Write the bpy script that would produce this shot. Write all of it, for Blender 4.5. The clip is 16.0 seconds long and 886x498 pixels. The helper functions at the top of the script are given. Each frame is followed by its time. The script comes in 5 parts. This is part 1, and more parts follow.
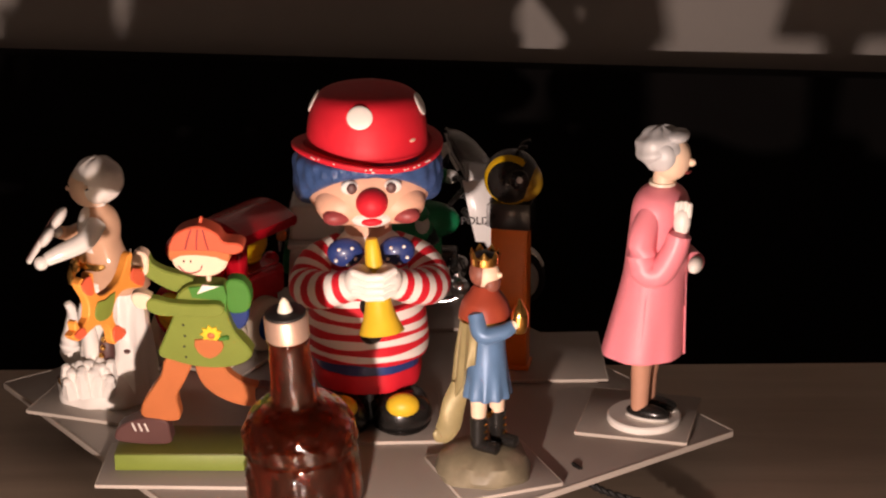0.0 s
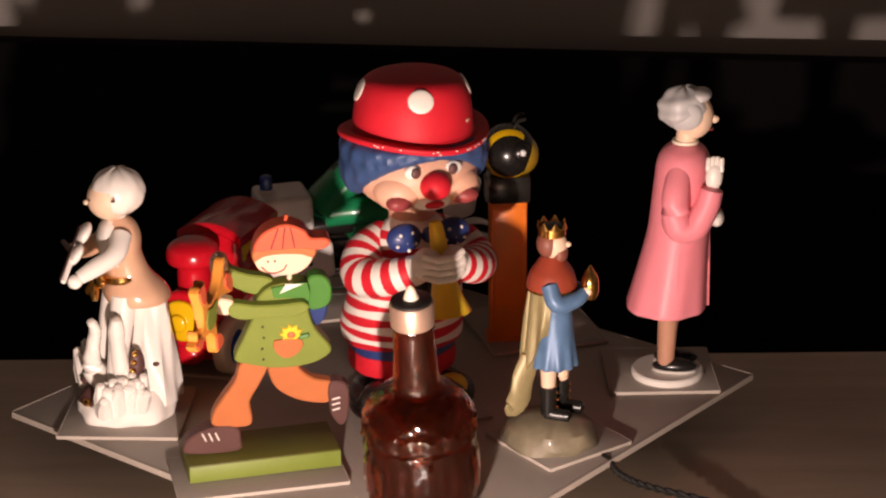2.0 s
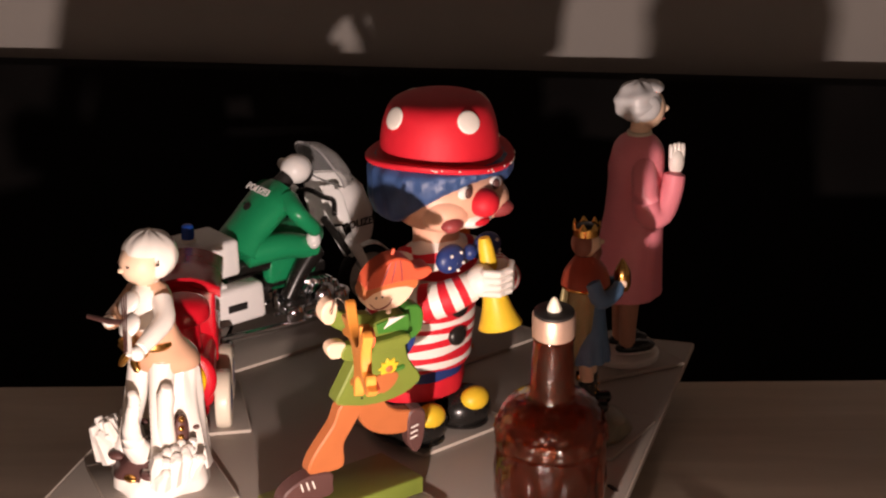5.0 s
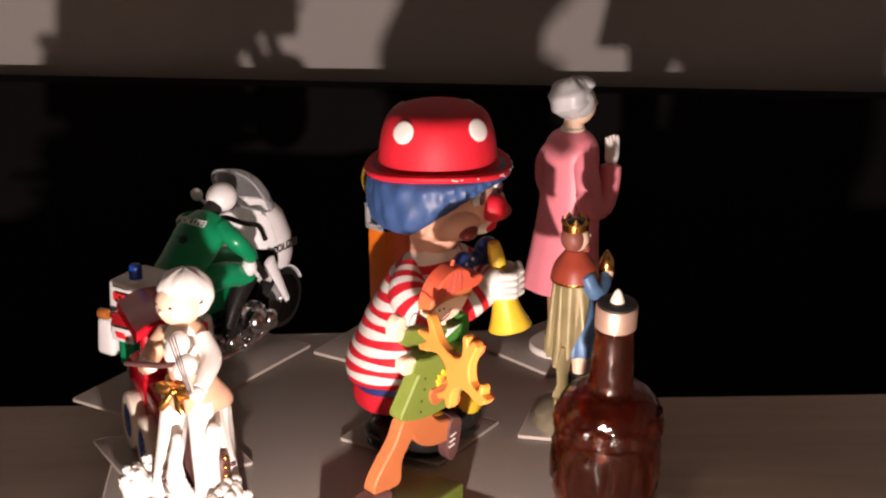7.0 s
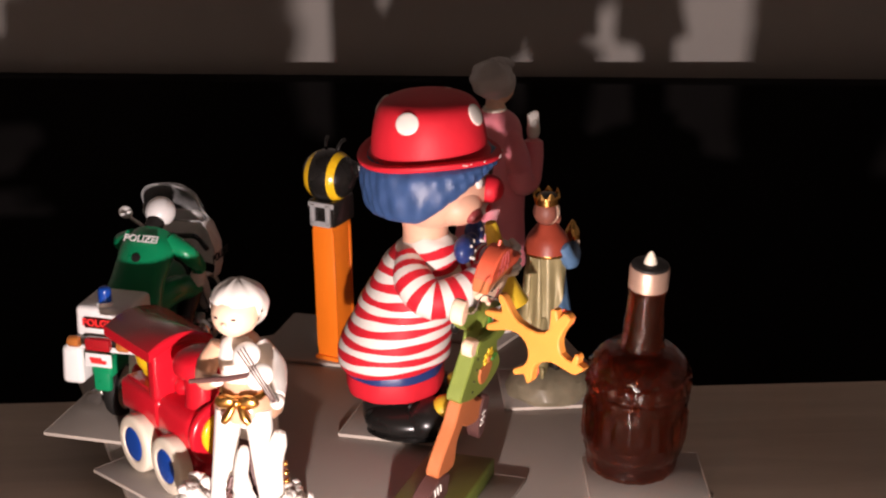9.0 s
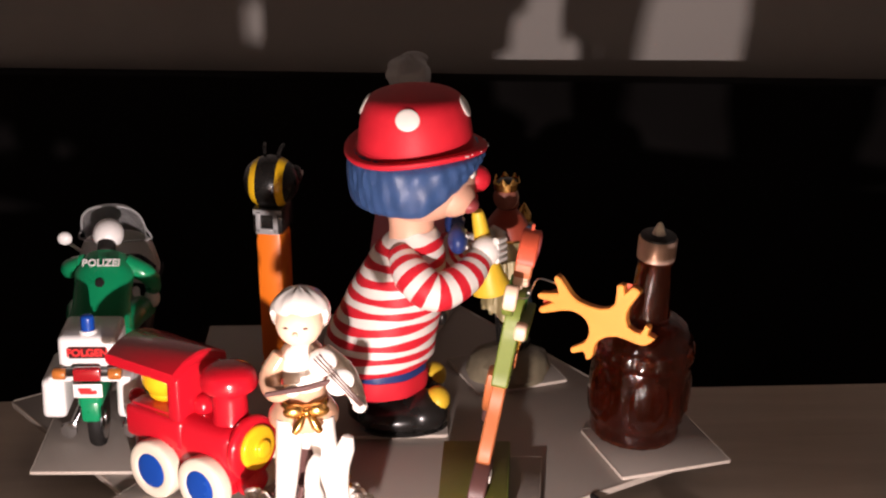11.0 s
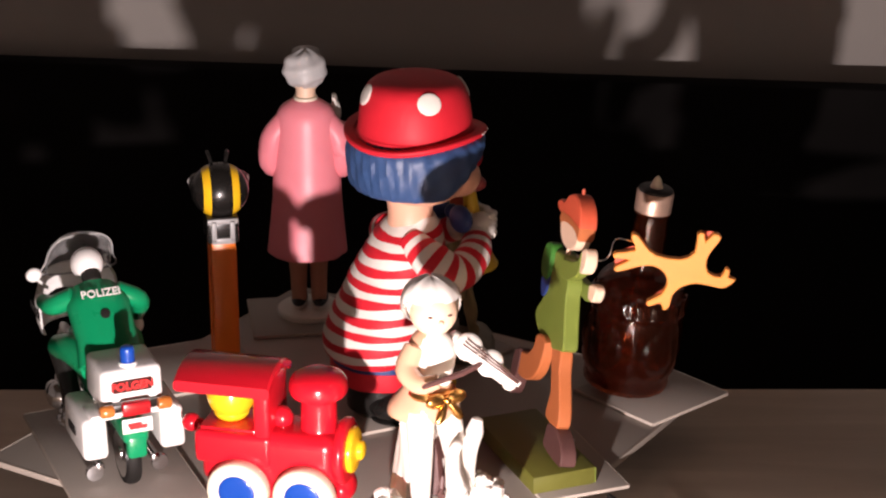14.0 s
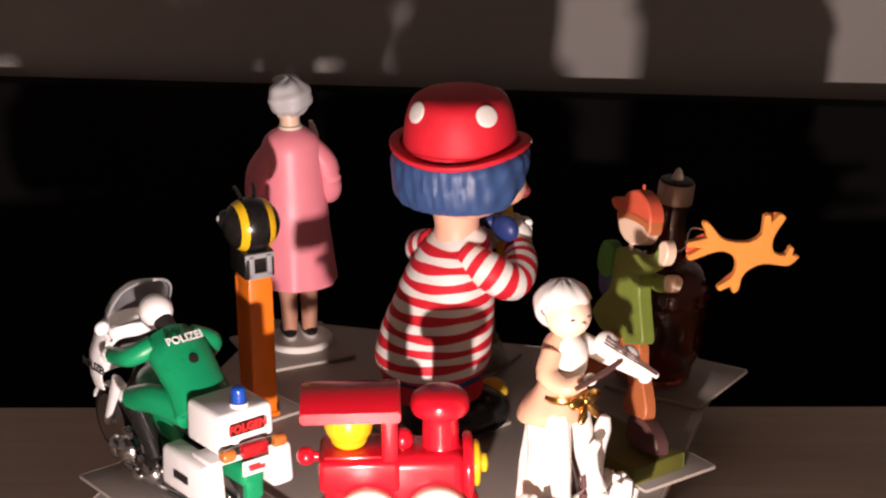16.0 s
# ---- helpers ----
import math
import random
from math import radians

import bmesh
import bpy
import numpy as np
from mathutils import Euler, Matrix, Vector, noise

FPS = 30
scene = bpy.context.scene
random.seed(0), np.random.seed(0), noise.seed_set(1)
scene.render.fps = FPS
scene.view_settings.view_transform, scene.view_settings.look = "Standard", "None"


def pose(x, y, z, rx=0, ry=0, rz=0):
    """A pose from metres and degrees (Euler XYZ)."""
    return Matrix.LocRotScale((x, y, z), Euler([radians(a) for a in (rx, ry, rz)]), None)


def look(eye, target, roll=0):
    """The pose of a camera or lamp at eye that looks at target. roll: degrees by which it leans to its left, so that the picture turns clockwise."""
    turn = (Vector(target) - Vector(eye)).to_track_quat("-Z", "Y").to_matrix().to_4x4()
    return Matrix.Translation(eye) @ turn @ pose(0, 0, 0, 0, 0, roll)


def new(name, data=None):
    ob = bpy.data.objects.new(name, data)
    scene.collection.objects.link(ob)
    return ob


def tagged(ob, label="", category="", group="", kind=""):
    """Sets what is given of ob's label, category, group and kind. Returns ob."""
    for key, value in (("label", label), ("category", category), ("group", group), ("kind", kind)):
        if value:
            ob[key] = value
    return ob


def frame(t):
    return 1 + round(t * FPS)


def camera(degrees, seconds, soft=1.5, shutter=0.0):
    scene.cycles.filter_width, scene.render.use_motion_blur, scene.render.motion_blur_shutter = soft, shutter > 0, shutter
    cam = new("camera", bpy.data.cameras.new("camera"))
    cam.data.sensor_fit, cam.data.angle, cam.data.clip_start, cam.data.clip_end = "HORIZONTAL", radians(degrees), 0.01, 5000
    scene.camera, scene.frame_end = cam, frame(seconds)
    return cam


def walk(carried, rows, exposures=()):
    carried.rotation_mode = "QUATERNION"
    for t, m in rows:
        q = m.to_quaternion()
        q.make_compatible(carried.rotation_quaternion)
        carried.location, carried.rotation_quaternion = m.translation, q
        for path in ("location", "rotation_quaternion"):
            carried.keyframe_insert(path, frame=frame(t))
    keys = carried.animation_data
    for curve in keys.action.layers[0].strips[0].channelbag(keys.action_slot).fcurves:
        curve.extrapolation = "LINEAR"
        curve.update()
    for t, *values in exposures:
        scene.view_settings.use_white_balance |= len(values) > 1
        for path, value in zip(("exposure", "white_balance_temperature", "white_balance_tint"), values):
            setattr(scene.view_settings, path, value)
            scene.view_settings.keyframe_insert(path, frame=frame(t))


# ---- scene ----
# ---- camera ----
PATH = [
    (0, (-0.0024, -1.0443, 0.4773), (0.0496, -0.1093, 0.1264), -0.09),
    (0.5, (-0.0010, -1.0402, 0.4767), (0.0445, -0.1062, 0.1223), -0.34),
    (1, (0.0013, -1.0405, 0.4751), (0.0427, -0.1078, 0.1169), -0.40),
    (1.5, (-0.0011, -1.0392, 0.4809), (0.0394, -0.1078, 0.1192), -0.48),
    (2, (0.0015, -1.0385, 0.4770), (0.0378, -0.1051, 0.1202), -0.55),
    (2.5, (-0.0007, -1.0365, 0.4795), (0.0396, -0.1038, 0.1211), -0.34),
    (3, (0.0015, -1.0348, 0.4783), (0.0376, -0.1017, 0.1206), -0.50),
    (3.5, (0.0032, -1.0351, 0.4813), (0.0351, -0.1018, 0.1235), -0.56),
    (4, (0.0052, -1.0365, 0.4845), (0.0342, -0.1030, 0.1270), -0.72),
    (6.3, (-0.0040, -1.0335, 0.4915), (0.0392, -0.0979, 0.1405), -0.52),
    (6.5, (-0.0042, -1.0335, 0.4918), (0.0399, -0.0979, 0.1402), -0.70),
    (7, (-0.0047, -1.0335, 0.4923), (0.0372, -0.0979, 0.1418), -0.67),
    (7.5, (-0.0082, -1.0390, 0.4966), (0.0341, -0.1026, 0.1481), -0.86),
    (8, (-0.0023, -1.0391, 0.4989), (0.0322, -0.1030, 0.1489), -1.32),
    (8.5, (-0.0007, -1.0422, 0.5026), (0.0347, -0.1074, 0.1491), -1.48),
    (9, (0.0017, -1.0441, 0.5004), (0.0398, -0.1105, 0.1442), -1.43),
    (11.5, (0.0050, -1.0423, 0.5067), (0.0412, -0.1102, 0.1462), -0.96),
    (12, (0.0047, -1.0440, 0.5055), (0.0398, -0.1111, 0.1472), -0.68),
    (12.5, (0.0028, -1.0435, 0.5035), (0.0409, -0.1100, 0.1467), -0.48),
    (13, (0.0010, -1.0400, 0.4994), (0.0401, -0.1060, 0.1443), -0.36),
    (13.5, (-0.0013, -1.0359, 0.4974), (0.0360, -0.1020, 0.1420), -0.12),
    (14, (-0.0010, -1.0339, 0.4991), (0.0336, -0.1014, 0.1395), -0.07),
    (14.5, (-0.0067, -1.0375, 0.4943), (0.0299, -0.1018, 0.1433), 0.12),
    (15, (0.0022, -1.0395, 0.4984), (0.0241, -0.1035, 0.1472), -0.31),
    (15.5, (-0.0014, -1.0401, 0.4993), (0.0101, -0.1038, 0.1481), -0.61),
    (16, (0.0014, -1.0388, 0.4955), (0.0052, -0.1014, 0.1473), -0.90),
]
cam = camera(22.0, 16.0, soft=2.2)
walk(cam, [(t, look(e, p, r)) for t, e, p, r in PATH],
     exposures=[(0, -0.27, 6800, 13), (4, -0.27, 6750, 13), (7, 0.35, 6150, 10), (9, 0.2, 6050, 10), (12.5, 0.15, 6000, 10), (14.5, 0.4, 5950, 10), (16, 0.22, 6100, 12)])

# how far the carousel board has turned about the z axis, degrees
TURN = [(0, 6.11), (1, 14.0), (2, 21.93), (3, 29.9), (4, 37.89), (5, 45.92), (6, 53.98), (7, 62.07), (8, 70.18),
        (9, 78.33), (10, 86.49), (11, 94.69), (12, 102.91), (13, 111.15), (14, 119.41), (15, 127.69), (16, 135.99)]

# ---- light ----
world = bpy.data.worlds.new("world")
scene.world = world
world.use_nodes = True
world.node_tree.nodes["Background"].inputs["Color"].default_value = (1.0, 0.8, 0.62, 1)
world.node_tree.nodes["Background"].inputs["Strength"].default_value = 0.02
LAMP = (-0.032, -0.54, 0.069)
lamp_data = bpy.data.lights.new("torch_light", "POINT")
lamp_data.energy = 17.5
lamp_data.color = (1.0, 0.79, 0.71)
lamp_data.shadow_soft_size = 0.006
lamp_ob = new("torch_light", lamp_data)
lamp_ob.location = LAMP


# ---- materials ----
def mat(name, color, rough=0.5, metal=0.0, vary=0.12, scale=60.0, bump=0.05, bscale=300.0, coat=0.0, spec=0.5,
        trans=0.0, ior=1.45, wear=None, sss=0.0):
    m = bpy.data.materials.new(name)
    m.use_nodes = True
    nt = m.node_tree
    b = nt.nodes["Principled BSDF"]
    tc = nt.nodes.new("ShaderNodeTexCoord")
    n1 = nt.nodes.new("ShaderNodeTexNoise")
    n1.inputs["Scale"].default_value = scale
    n1.inputs["Detail"].default_value = 4
    nt.links.new(tc.outputs["Object"], n1.inputs["Vector"])
    mix = nt.nodes.new("ShaderNodeMix")
    mix.data_type = "RGBA"
    c = Vector(color)
    mix.inputs[6].default_value = (*(c * (1 - vary)), 1)
    mix.inputs[7].default_value = (*[min(1.0, x * (1 + vary)) for x in c], 1)
    nt.links.new(n1.outputs["Fac"], mix.inputs[0])
    out = mix.outputs[2]
    n2 = nt.nodes.new("ShaderNodeTexNoise")
    n2.inputs["Scale"].default_value = bscale
    n2.inputs["Detail"].default_value = 3
    nt.links.new(tc.outputs["Object"], n2.inputs["Vector"])
    if wear:
        ramp = nt.nodes.new("ShaderNodeValToRGB")
        ramp.color_ramp.elements[0].position = wear[1]
        ramp.color_ramp.elements[1].position = wear[1] + 0.03
        nt.links.new(n2.outputs["Fac"], ramp.inputs["Fac"])
        mw = nt.nodes.new("ShaderNodeMix")
        mw.data_type = "RGBA"
        nt.links.new(ramp.outputs["Color"], mw.inputs[0])
        nt.links.new(out, mw.inputs[6])
        mw.inputs[7].default_value = (*wear[0], 1)
        out = mw.outputs[2]
    nt.links.new(out, b.inputs["Base Color"])
    rr = nt.nodes.new("ShaderNodeMapRange")
    rr.inputs["To Min"].default_value = max(0.02, rough - 0.08)
    rr.inputs["To Max"].default_value = min(1.0, rough + 0.08)
    nt.links.new(n1.outputs["Fac"], rr.inputs["Value"])
    nt.links.new(rr.outputs["Result"], b.inputs["Roughness"])
    if bump:
        bp = nt.nodes.new("ShaderNodeBump")
        bp.inputs["Strength"].default_value = bump
        bp.inputs["Distance"].default_value = 0.0006
        nt.links.new(n2.outputs["Fac"], bp.inputs["Height"])
        nt.links.new(bp.outputs["Normal"], b.inputs["Normal"])
    b.inputs["Metallic"].default_value = metal
    b.inputs["Coat Weight"].default_value = coat
    b.inputs["Coat Roughness"].default_value = 0.08
    b.inputs["Specular IOR Level"].default_value = spec
    b.inputs["Transmission Weight"].default_value = trans
    b.inputs["IOR"].default_value = ior
    if sss:
        b.inputs["Subsurface Weight"].default_value = sss
        b.inputs["Subsurface Radius"].default_value = (0.004, 0.003, 0.002)
    return m


RED_PAINT = mat("red_paint", (0.60, 0.016, 0.03), 0.55, vary=0.2, bump=0.18, coat=0.0, spec=0.35)
RED_PLASTIC = mat("red_plastic", (0.56, 0.008, 0.020), 0.22, vary=0.06, bump=0.02, coat=0.3)
WHITE_PAINT = mat("white_paint", (0.80, 0.76, 0.70), 0.42, vary=0.07, bump=0.12, coat=0.1)
WHITE_PLASTIC = mat("white_plastic", (0.80, 0.79, 0.77), 0.3, vary=0.04, bump=0.02)
CREAM = mat("cream_plastic", (0.78, 0.70, 0.56), 0.35, vary=0.06, bump=0.02)
BLUE_HAIR = mat("blue_hair_paint", (0.035, 0.075, 0.19), 0.45, vary=0.35, scale=120, bump=0.4, bscale=240)
NAVY = mat("navy_paint", (0.02, 0.04, 0.16), 0.4, vary=0.2, coat=0.1)
SKIN = mat("skin_paint", (0.74, 0.42, 0.29), 0.45, vary=0.1, bump=0.1)
SKIN_PALE = mat("pale_skin_paint", (0.80, 0.58, 0.42), 0.45, vary=0.06, bump=0.06)
MOUTH = mat("brownish_red_paint", (0.28, 0.05, 0.05), 0.45, vary=0.15)
YELLOW_PAINT = mat("yellow_paint", (0.75, 0.50, 0.03), 0.45, vary=0.2, bump=0.15)
YELLOW_PLASTIC = mat("yellow_plastic", (0.85, 0.52, 0.01), 0.22, vary=0.05, bump=0.02, coat=0.3)
BLACK_GLOSS = mat("black_gloss", (0.012, 0.011, 0.010), 0.28, vary=0.3, bump=0.06, coat=0.2)
BLACK_PAINT = mat("black_paint", (0.016, 0.014, 0.013), 0.5, vary=0.3, bump=0.1)
PINK = mat("pink_plastic", (0.85, 0.27, 0.32), 0.4, vary=0.06, bump=0.04, sss=0.1)
GREY_HAIR = mat("grey_hair", (0.50, 0.50, 0.50), 0.4, vary=0.15, bump=0.25, bscale=180)
LEG_SKIN = mat("leg_plastic", (0.50, 0.26, 0.17), 0.45, vary=0.08)
ORANGE_PLASTIC = mat("orange_plastic", (0.85, 0.20, 0.01), 0.35, vary=0.08, bump=0.03)
GREY_PLASTIC = mat("grey_plastic", (0.33, 0.33, 0.33), 0.4, vary=0.08)
GREEN_PLASTIC = mat("green_plastic", (0.01, 0.26, 0.10), 0.3, vary=0.08, bump=0.02, coat=0.2)
GREEN_WOOD = mat("green_wood_paint", (0.17, 0.22, 0.035), 0.5, vary=0.15, scale=80, bump=0.12)
GREEN_DARK = mat("grass_green_paint", (0.05, 0.19, 0.025), 0.5, vary=0.15, bump=0.1)
OLIVE = mat("olive_wood_paint", (0.13, 0.13, 0.022), 0.5, vary=0.2, scale=70, bump=0.12)
BROWN_WOOD = mat("brown_wood_paint", (0.46, 0.14, 0.045), 0.5, vary=0.14, bump=0.1)
SHOE_BROWN = mat("shoe_brown_paint", (0.10, 0.045, 0.04), 0.5, vary=0.2, bump=0.1)
ORANGE_WOOD = mat("orange_wood_paint", (0.72, 0.27, 0.045), 0.5, vary=0.1, bump=0.08)
RED_WOOD = mat("red_wood_paint", (0.62, 0.10, 0.045), 0.5, vary=0.12, bump=0.08)
PORCELAIN = mat("white_porcelain", (0.86, 0.82, 0.76), 0.12, vary=0.04, scale=40, bump=0.03, bscale=90, coat=0.6)
PORCELAIN_TAN = mat("tan_porcelain", (0.66, 0.40, 0.26), 0.14, vary=0.25, scale=35, bump=0.03, coat=0.6)
GOLD = mat("gold_leaf", (0.75, 0.42, 0.12), 0.22, metal=1.0, vary=0.2, bump=0.2)
CHROME = mat("chrome", (0.75, 0.75, 0.76), 0.12, metal=1.0, vary=0.1, bump=0.05)
SILVER = mat("worn_copper_tin", (0.50, 0.34, 0.26), 0.42, metal=0.6, vary=0.25, bump=0.2)
RUBBER = mat("black_rubber", (0.012, 0.011, 0.010), 0.65, vary=0.2, spec=0.25)
BLUE_PLASTIC = mat("blue_plastic", (0.01, 0.06, 0.35), 0.25, vary=0.1, bump=0.02)
ROCK = mat("painted_rock", (0.20, 0.17, 0.11), 0.5, vary=0.45, scale=110, bump=0.5, bscale=200, coat=0.2)
CLOAK = mat("olive_gold_cloak", (0.30, 0.25, 0.12), 0.42, metal=0.15, vary=0.35, scale=90, bump=0.35, bscale=150)
ROBE_BLUE = mat("blue_robe", (0.10, 0.19, 0.33), 0.4, metal=0.1, vary=0.35, scale=100, bump=0.3, bscale=160)
ROBE_RED = mat("dark_red_collar", (0.30, 0.05, 0.025), 0.42, vary=0.3, bump=0.3, bscale=200)
BEARD = mat("brown_beard", (0.22, 0.075, 0.05), 0.5, vary=0.3, bump=0.4, bscale=260)
CARD = mat("grey_card", (0.36, 0.32, 0.28), 0.55, vary=0.07, scale=25, bump=0.05, bscale=500)
CARD_EDGE = mat("card_edge", (0.48, 0.42, 0.36), 0.7, vary=0.1)
AMBER = mat("amber_glass", (0.48, 0.090, 0.026), 0.04, vary=0.12, scale=90, bump=0.8, bscale=150, trans=0.985, ior=1.5)
CLEAR = mat("clear_plastic", (0.86, 0.86, 0.86), 0.16, vary=0.04, bump=0.02, trans=0.93, ior=1.4)
RED_SIGN = mat("red_sign", (0.80, 0.03, 0.03), 0.35, vary=0.05)
RED_LENS = mat("red_lens", (0.35, 0.01, 0.015), 0.15, vary=0.1, coat=0.4)
AMBER_LENS = mat("amber_lens", (0.45, 0.15, 0.03), 0.2, vary=0.1, coat=0.3)
MATT_BLACK = mat("matt_black", (0.010, 0.0090, 0.0088), 0.95, vary=0.4, scale=12, bump=0.2, spec=0.05)
WALL_PAINT = mat("wall_plaster", (0.50, 0.465, 0.43), 0.9, vary=0.08, scale=5, bump=0.2, bscale=200)
FLOOR_DARK = mat("floor_boards", (0.10, 0.07, 0.05), 0.6, vary=0.3, scale=4, bump=0.2)


def wood_table():
    m = mat("oak_laminate", (0.56, 0.45, 0.33), 0.42, vary=0.1, scale=30, bump=0.05)
    nt = m.node_tree
    b = nt.nodes["Principled BSDF"]
    tc = nt.nodes.new("ShaderNodeTexCoord")
    mp = nt.nodes.new("ShaderNodeMapping")
    mp.inputs["Scale"].default_value = (3.0, 26.0, 10.0)
    nz = nt.nodes.new("ShaderNodeTexNoise")
    nz.inputs["Scale"].default_value = 2.2
    nz.inputs["Detail"].default_value = 6
    nz.inputs["Distortion"].default_value = 0.6
    rp = nt.nodes.new("ShaderNodeValToRGB")
    rp.color_ramp.elements[0].position = 0.3
    rp.color_ramp.elements[0].color = (0.47, 0.365, 0.265, 1)
    rp.color_ramp.elements[1].position = 0.72
    rp.color_ramp.elements[1].color = (0.60, 0.485, 0.37, 1)
    nt.links.new(tc.outputs["Object"], mp.inputs["Vector"])
    nt.links.new(mp.outputs["Vector"], nz.inputs["Vector"])
    nt.links.new(nz.outputs["Fac"], rp.inputs["Fac"])
    nt.links.new(rp.outputs["Color"], b.inputs["Base Color"])
    return m


TABLE_WOOD = wood_table()


# ---- mesh helpers ----
def bm_join(*bms):
    out = bmesh.new()
    for b in bms:
        me = bpy.data.meshes.new("tmp")
        b.to_mesh(me)
        b.free()
        out.from_mesh(me)
        bpy.data.meshes.remove(me)
    return out


def moved(bm, m):
    bmesh.ops.transform(bm, matrix=m, verts=bm.verts)
    return bm


def lathe(profile, seg=32, sx=1.0, sy=1.0, wave=None):
    """Turn (radius, z) pairs about z. wave(angle, i) gives a factor for the radius."""
    bm = bmesh.new()
    rings = []
    for i, (r, z) in enumerate(profile):
        ring = []
        for k in range(seg):
            a = 2 * math.pi * k / seg
            f = wave(a, i) if wave else 1.0
            ring.append(bm.verts.new((r * f * sx * math.cos(a), r * f * sy * math.sin(a), z)))
        rings.append(ring)
    for a, b in zip(rings, rings[1:]):
        for k in range(seg):
            bm.faces.new((a[k], a[(k + 1) % seg], b[(k + 1) % seg], b[k]))
    bm.faces.new(rings[0][::-1])
    bm.faces.new(rings[-1])
    bmesh.ops.recalc_face_normals(bm, faces=bm.faces)
    return bm


def smooth_profile(pts, n=4):
    """Catmull-Rom through (r, z) pairs."""
    p = [Vector(q) for q in pts]
    p = [2 * p[0] - p[1]] + p + [2 * p[-1] - p[-2]]
    out = []
    for i in range(1, len(p) - 2):
        for k in range(n):
            t = k / n
            out.append(0.5 * (2 * p[i] + (p[i + 1] - p[i - 1]) * t + (2 * p[i - 1] - 5 * p[i] + 4 * p[i + 1] - p[i + 2]) * t * t
                              + (3 * p[i] - p[i - 1] - 3 * p[i + 1] + p[i + 2]) * t ** 3))
    out.append(p[-2])
    return out


def turned(pts, n=4, **kw):
    return lathe([(max(0.0001, q[0]), q[1]) for q in smooth_profile(pts, n)], **kw)


def ball(x, y, z, rx, ry=None, rz=None, seg=20, rot=None):
    ry, rz = ry or rx, rz or rx
    bm = bmesh.new()
    bmesh.ops.create_uvsphere(bm, u_segments=seg, v_segments=max(8, seg * 2 // 3), radius=1)
    m = Matrix.Diagonal((rx, ry, rz, 1))
    if rot:
        m = rot @ m
    return moved(bm, Matrix.Translation((x, y, z)) @ m)


def box(x0, x1, y0, y1, z0, z1, bevel=0.0008, seg=2, taper=0.0):
    bm = bmesh.new()
    bmesh.ops.create_cube(bm, size=1)
    for v in bm.verts:
        f = 1 - taper if v.co.z > 0 else 1.0
        v.co = Vector(((x0 + x1) / 2 + v.co.x * (x1 - x0) * f, (y0 + y1) / 2 + v.co.y * (y1 - y0) * f, (z0 + z1) / 2 + v.co.z * (z1 - z0)))
    if bevel:
        bmesh.ops.bevel(bm, geom=bm.edges[:], offset=bevel, segments=seg, affect="EDGES", profile=0.5)
    return bm


def tube(path, radii, seg=12, flat=1.0):
    """A rounded tube along points; radii one number or one per point. flat squeezes it in its second axis."""
    p = [Vector(q) for q in path]
    if not isinstance(radii, (list, tuple)):
        radii = [radii] * len(p)
    bm = bmesh.new()
    rings = []
    up = Vector((0.013, 0.021, 1))
    for i, q in enumerate(p):
        d = (p[min(i + 1, len(p) - 1)] - p[max(i - 1, 0)]).normalized()
        s = d.cross(up)
        if s.length < 0.05:
            s = d.cross(Vector((0, 1, 0.02)))
        s.normalize()
        w = s.cross(d)
        rings.append([bm.verts.new(q + radii[i] * (s * math.cos(2 * math.pi * k / seg) * flat + w * math.sin(2 * math.pi * k / seg))) for k in range(seg)])
    for a, b in zip(rings, rings[1:]):
        for k in range(seg):
            bm.faces.new((a[k], a[(k + 1) % seg], b[(k + 1) % seg], b[k]))
    for ring, end, prev, r in ((rings[0], p[0], p[1], radii[0]), (rings[-1], p[-1], p[-2], radii[-1])):
        tip = bm.verts.new(end + (end - prev).normalized() * r * 0.55)
        for k in range(seg):
            bm.faces.new((ring[k], ring[(k + 1) % seg], tip))
    bmesh.ops.recalc_face_normals(bm, faces=bm.faces)
    return bm


def curve_pts(pts, n=5):
    p = [Vector(q) for q in pts]
    p = [2 * p[0] - p[1]] + p + [2 * p[-1] - p[-2]]
    out = []
    for i in range(1, len(p) - 2):
        for k in range(n):
            t = k / n
            out.append(0.5 * (2 * p[i] + (p[i + 1] - p[i - 1]) * t + (2 * p[i - 1] - 5 * p[i] + 4 * p[i + 1] - p[i + 2]) * t * t
                              + (3 * p[i] - p[i - 1] - 3 * p[i + 1] + p[i + 2]) * t ** 3))
    out.append(p[-2])
    return out


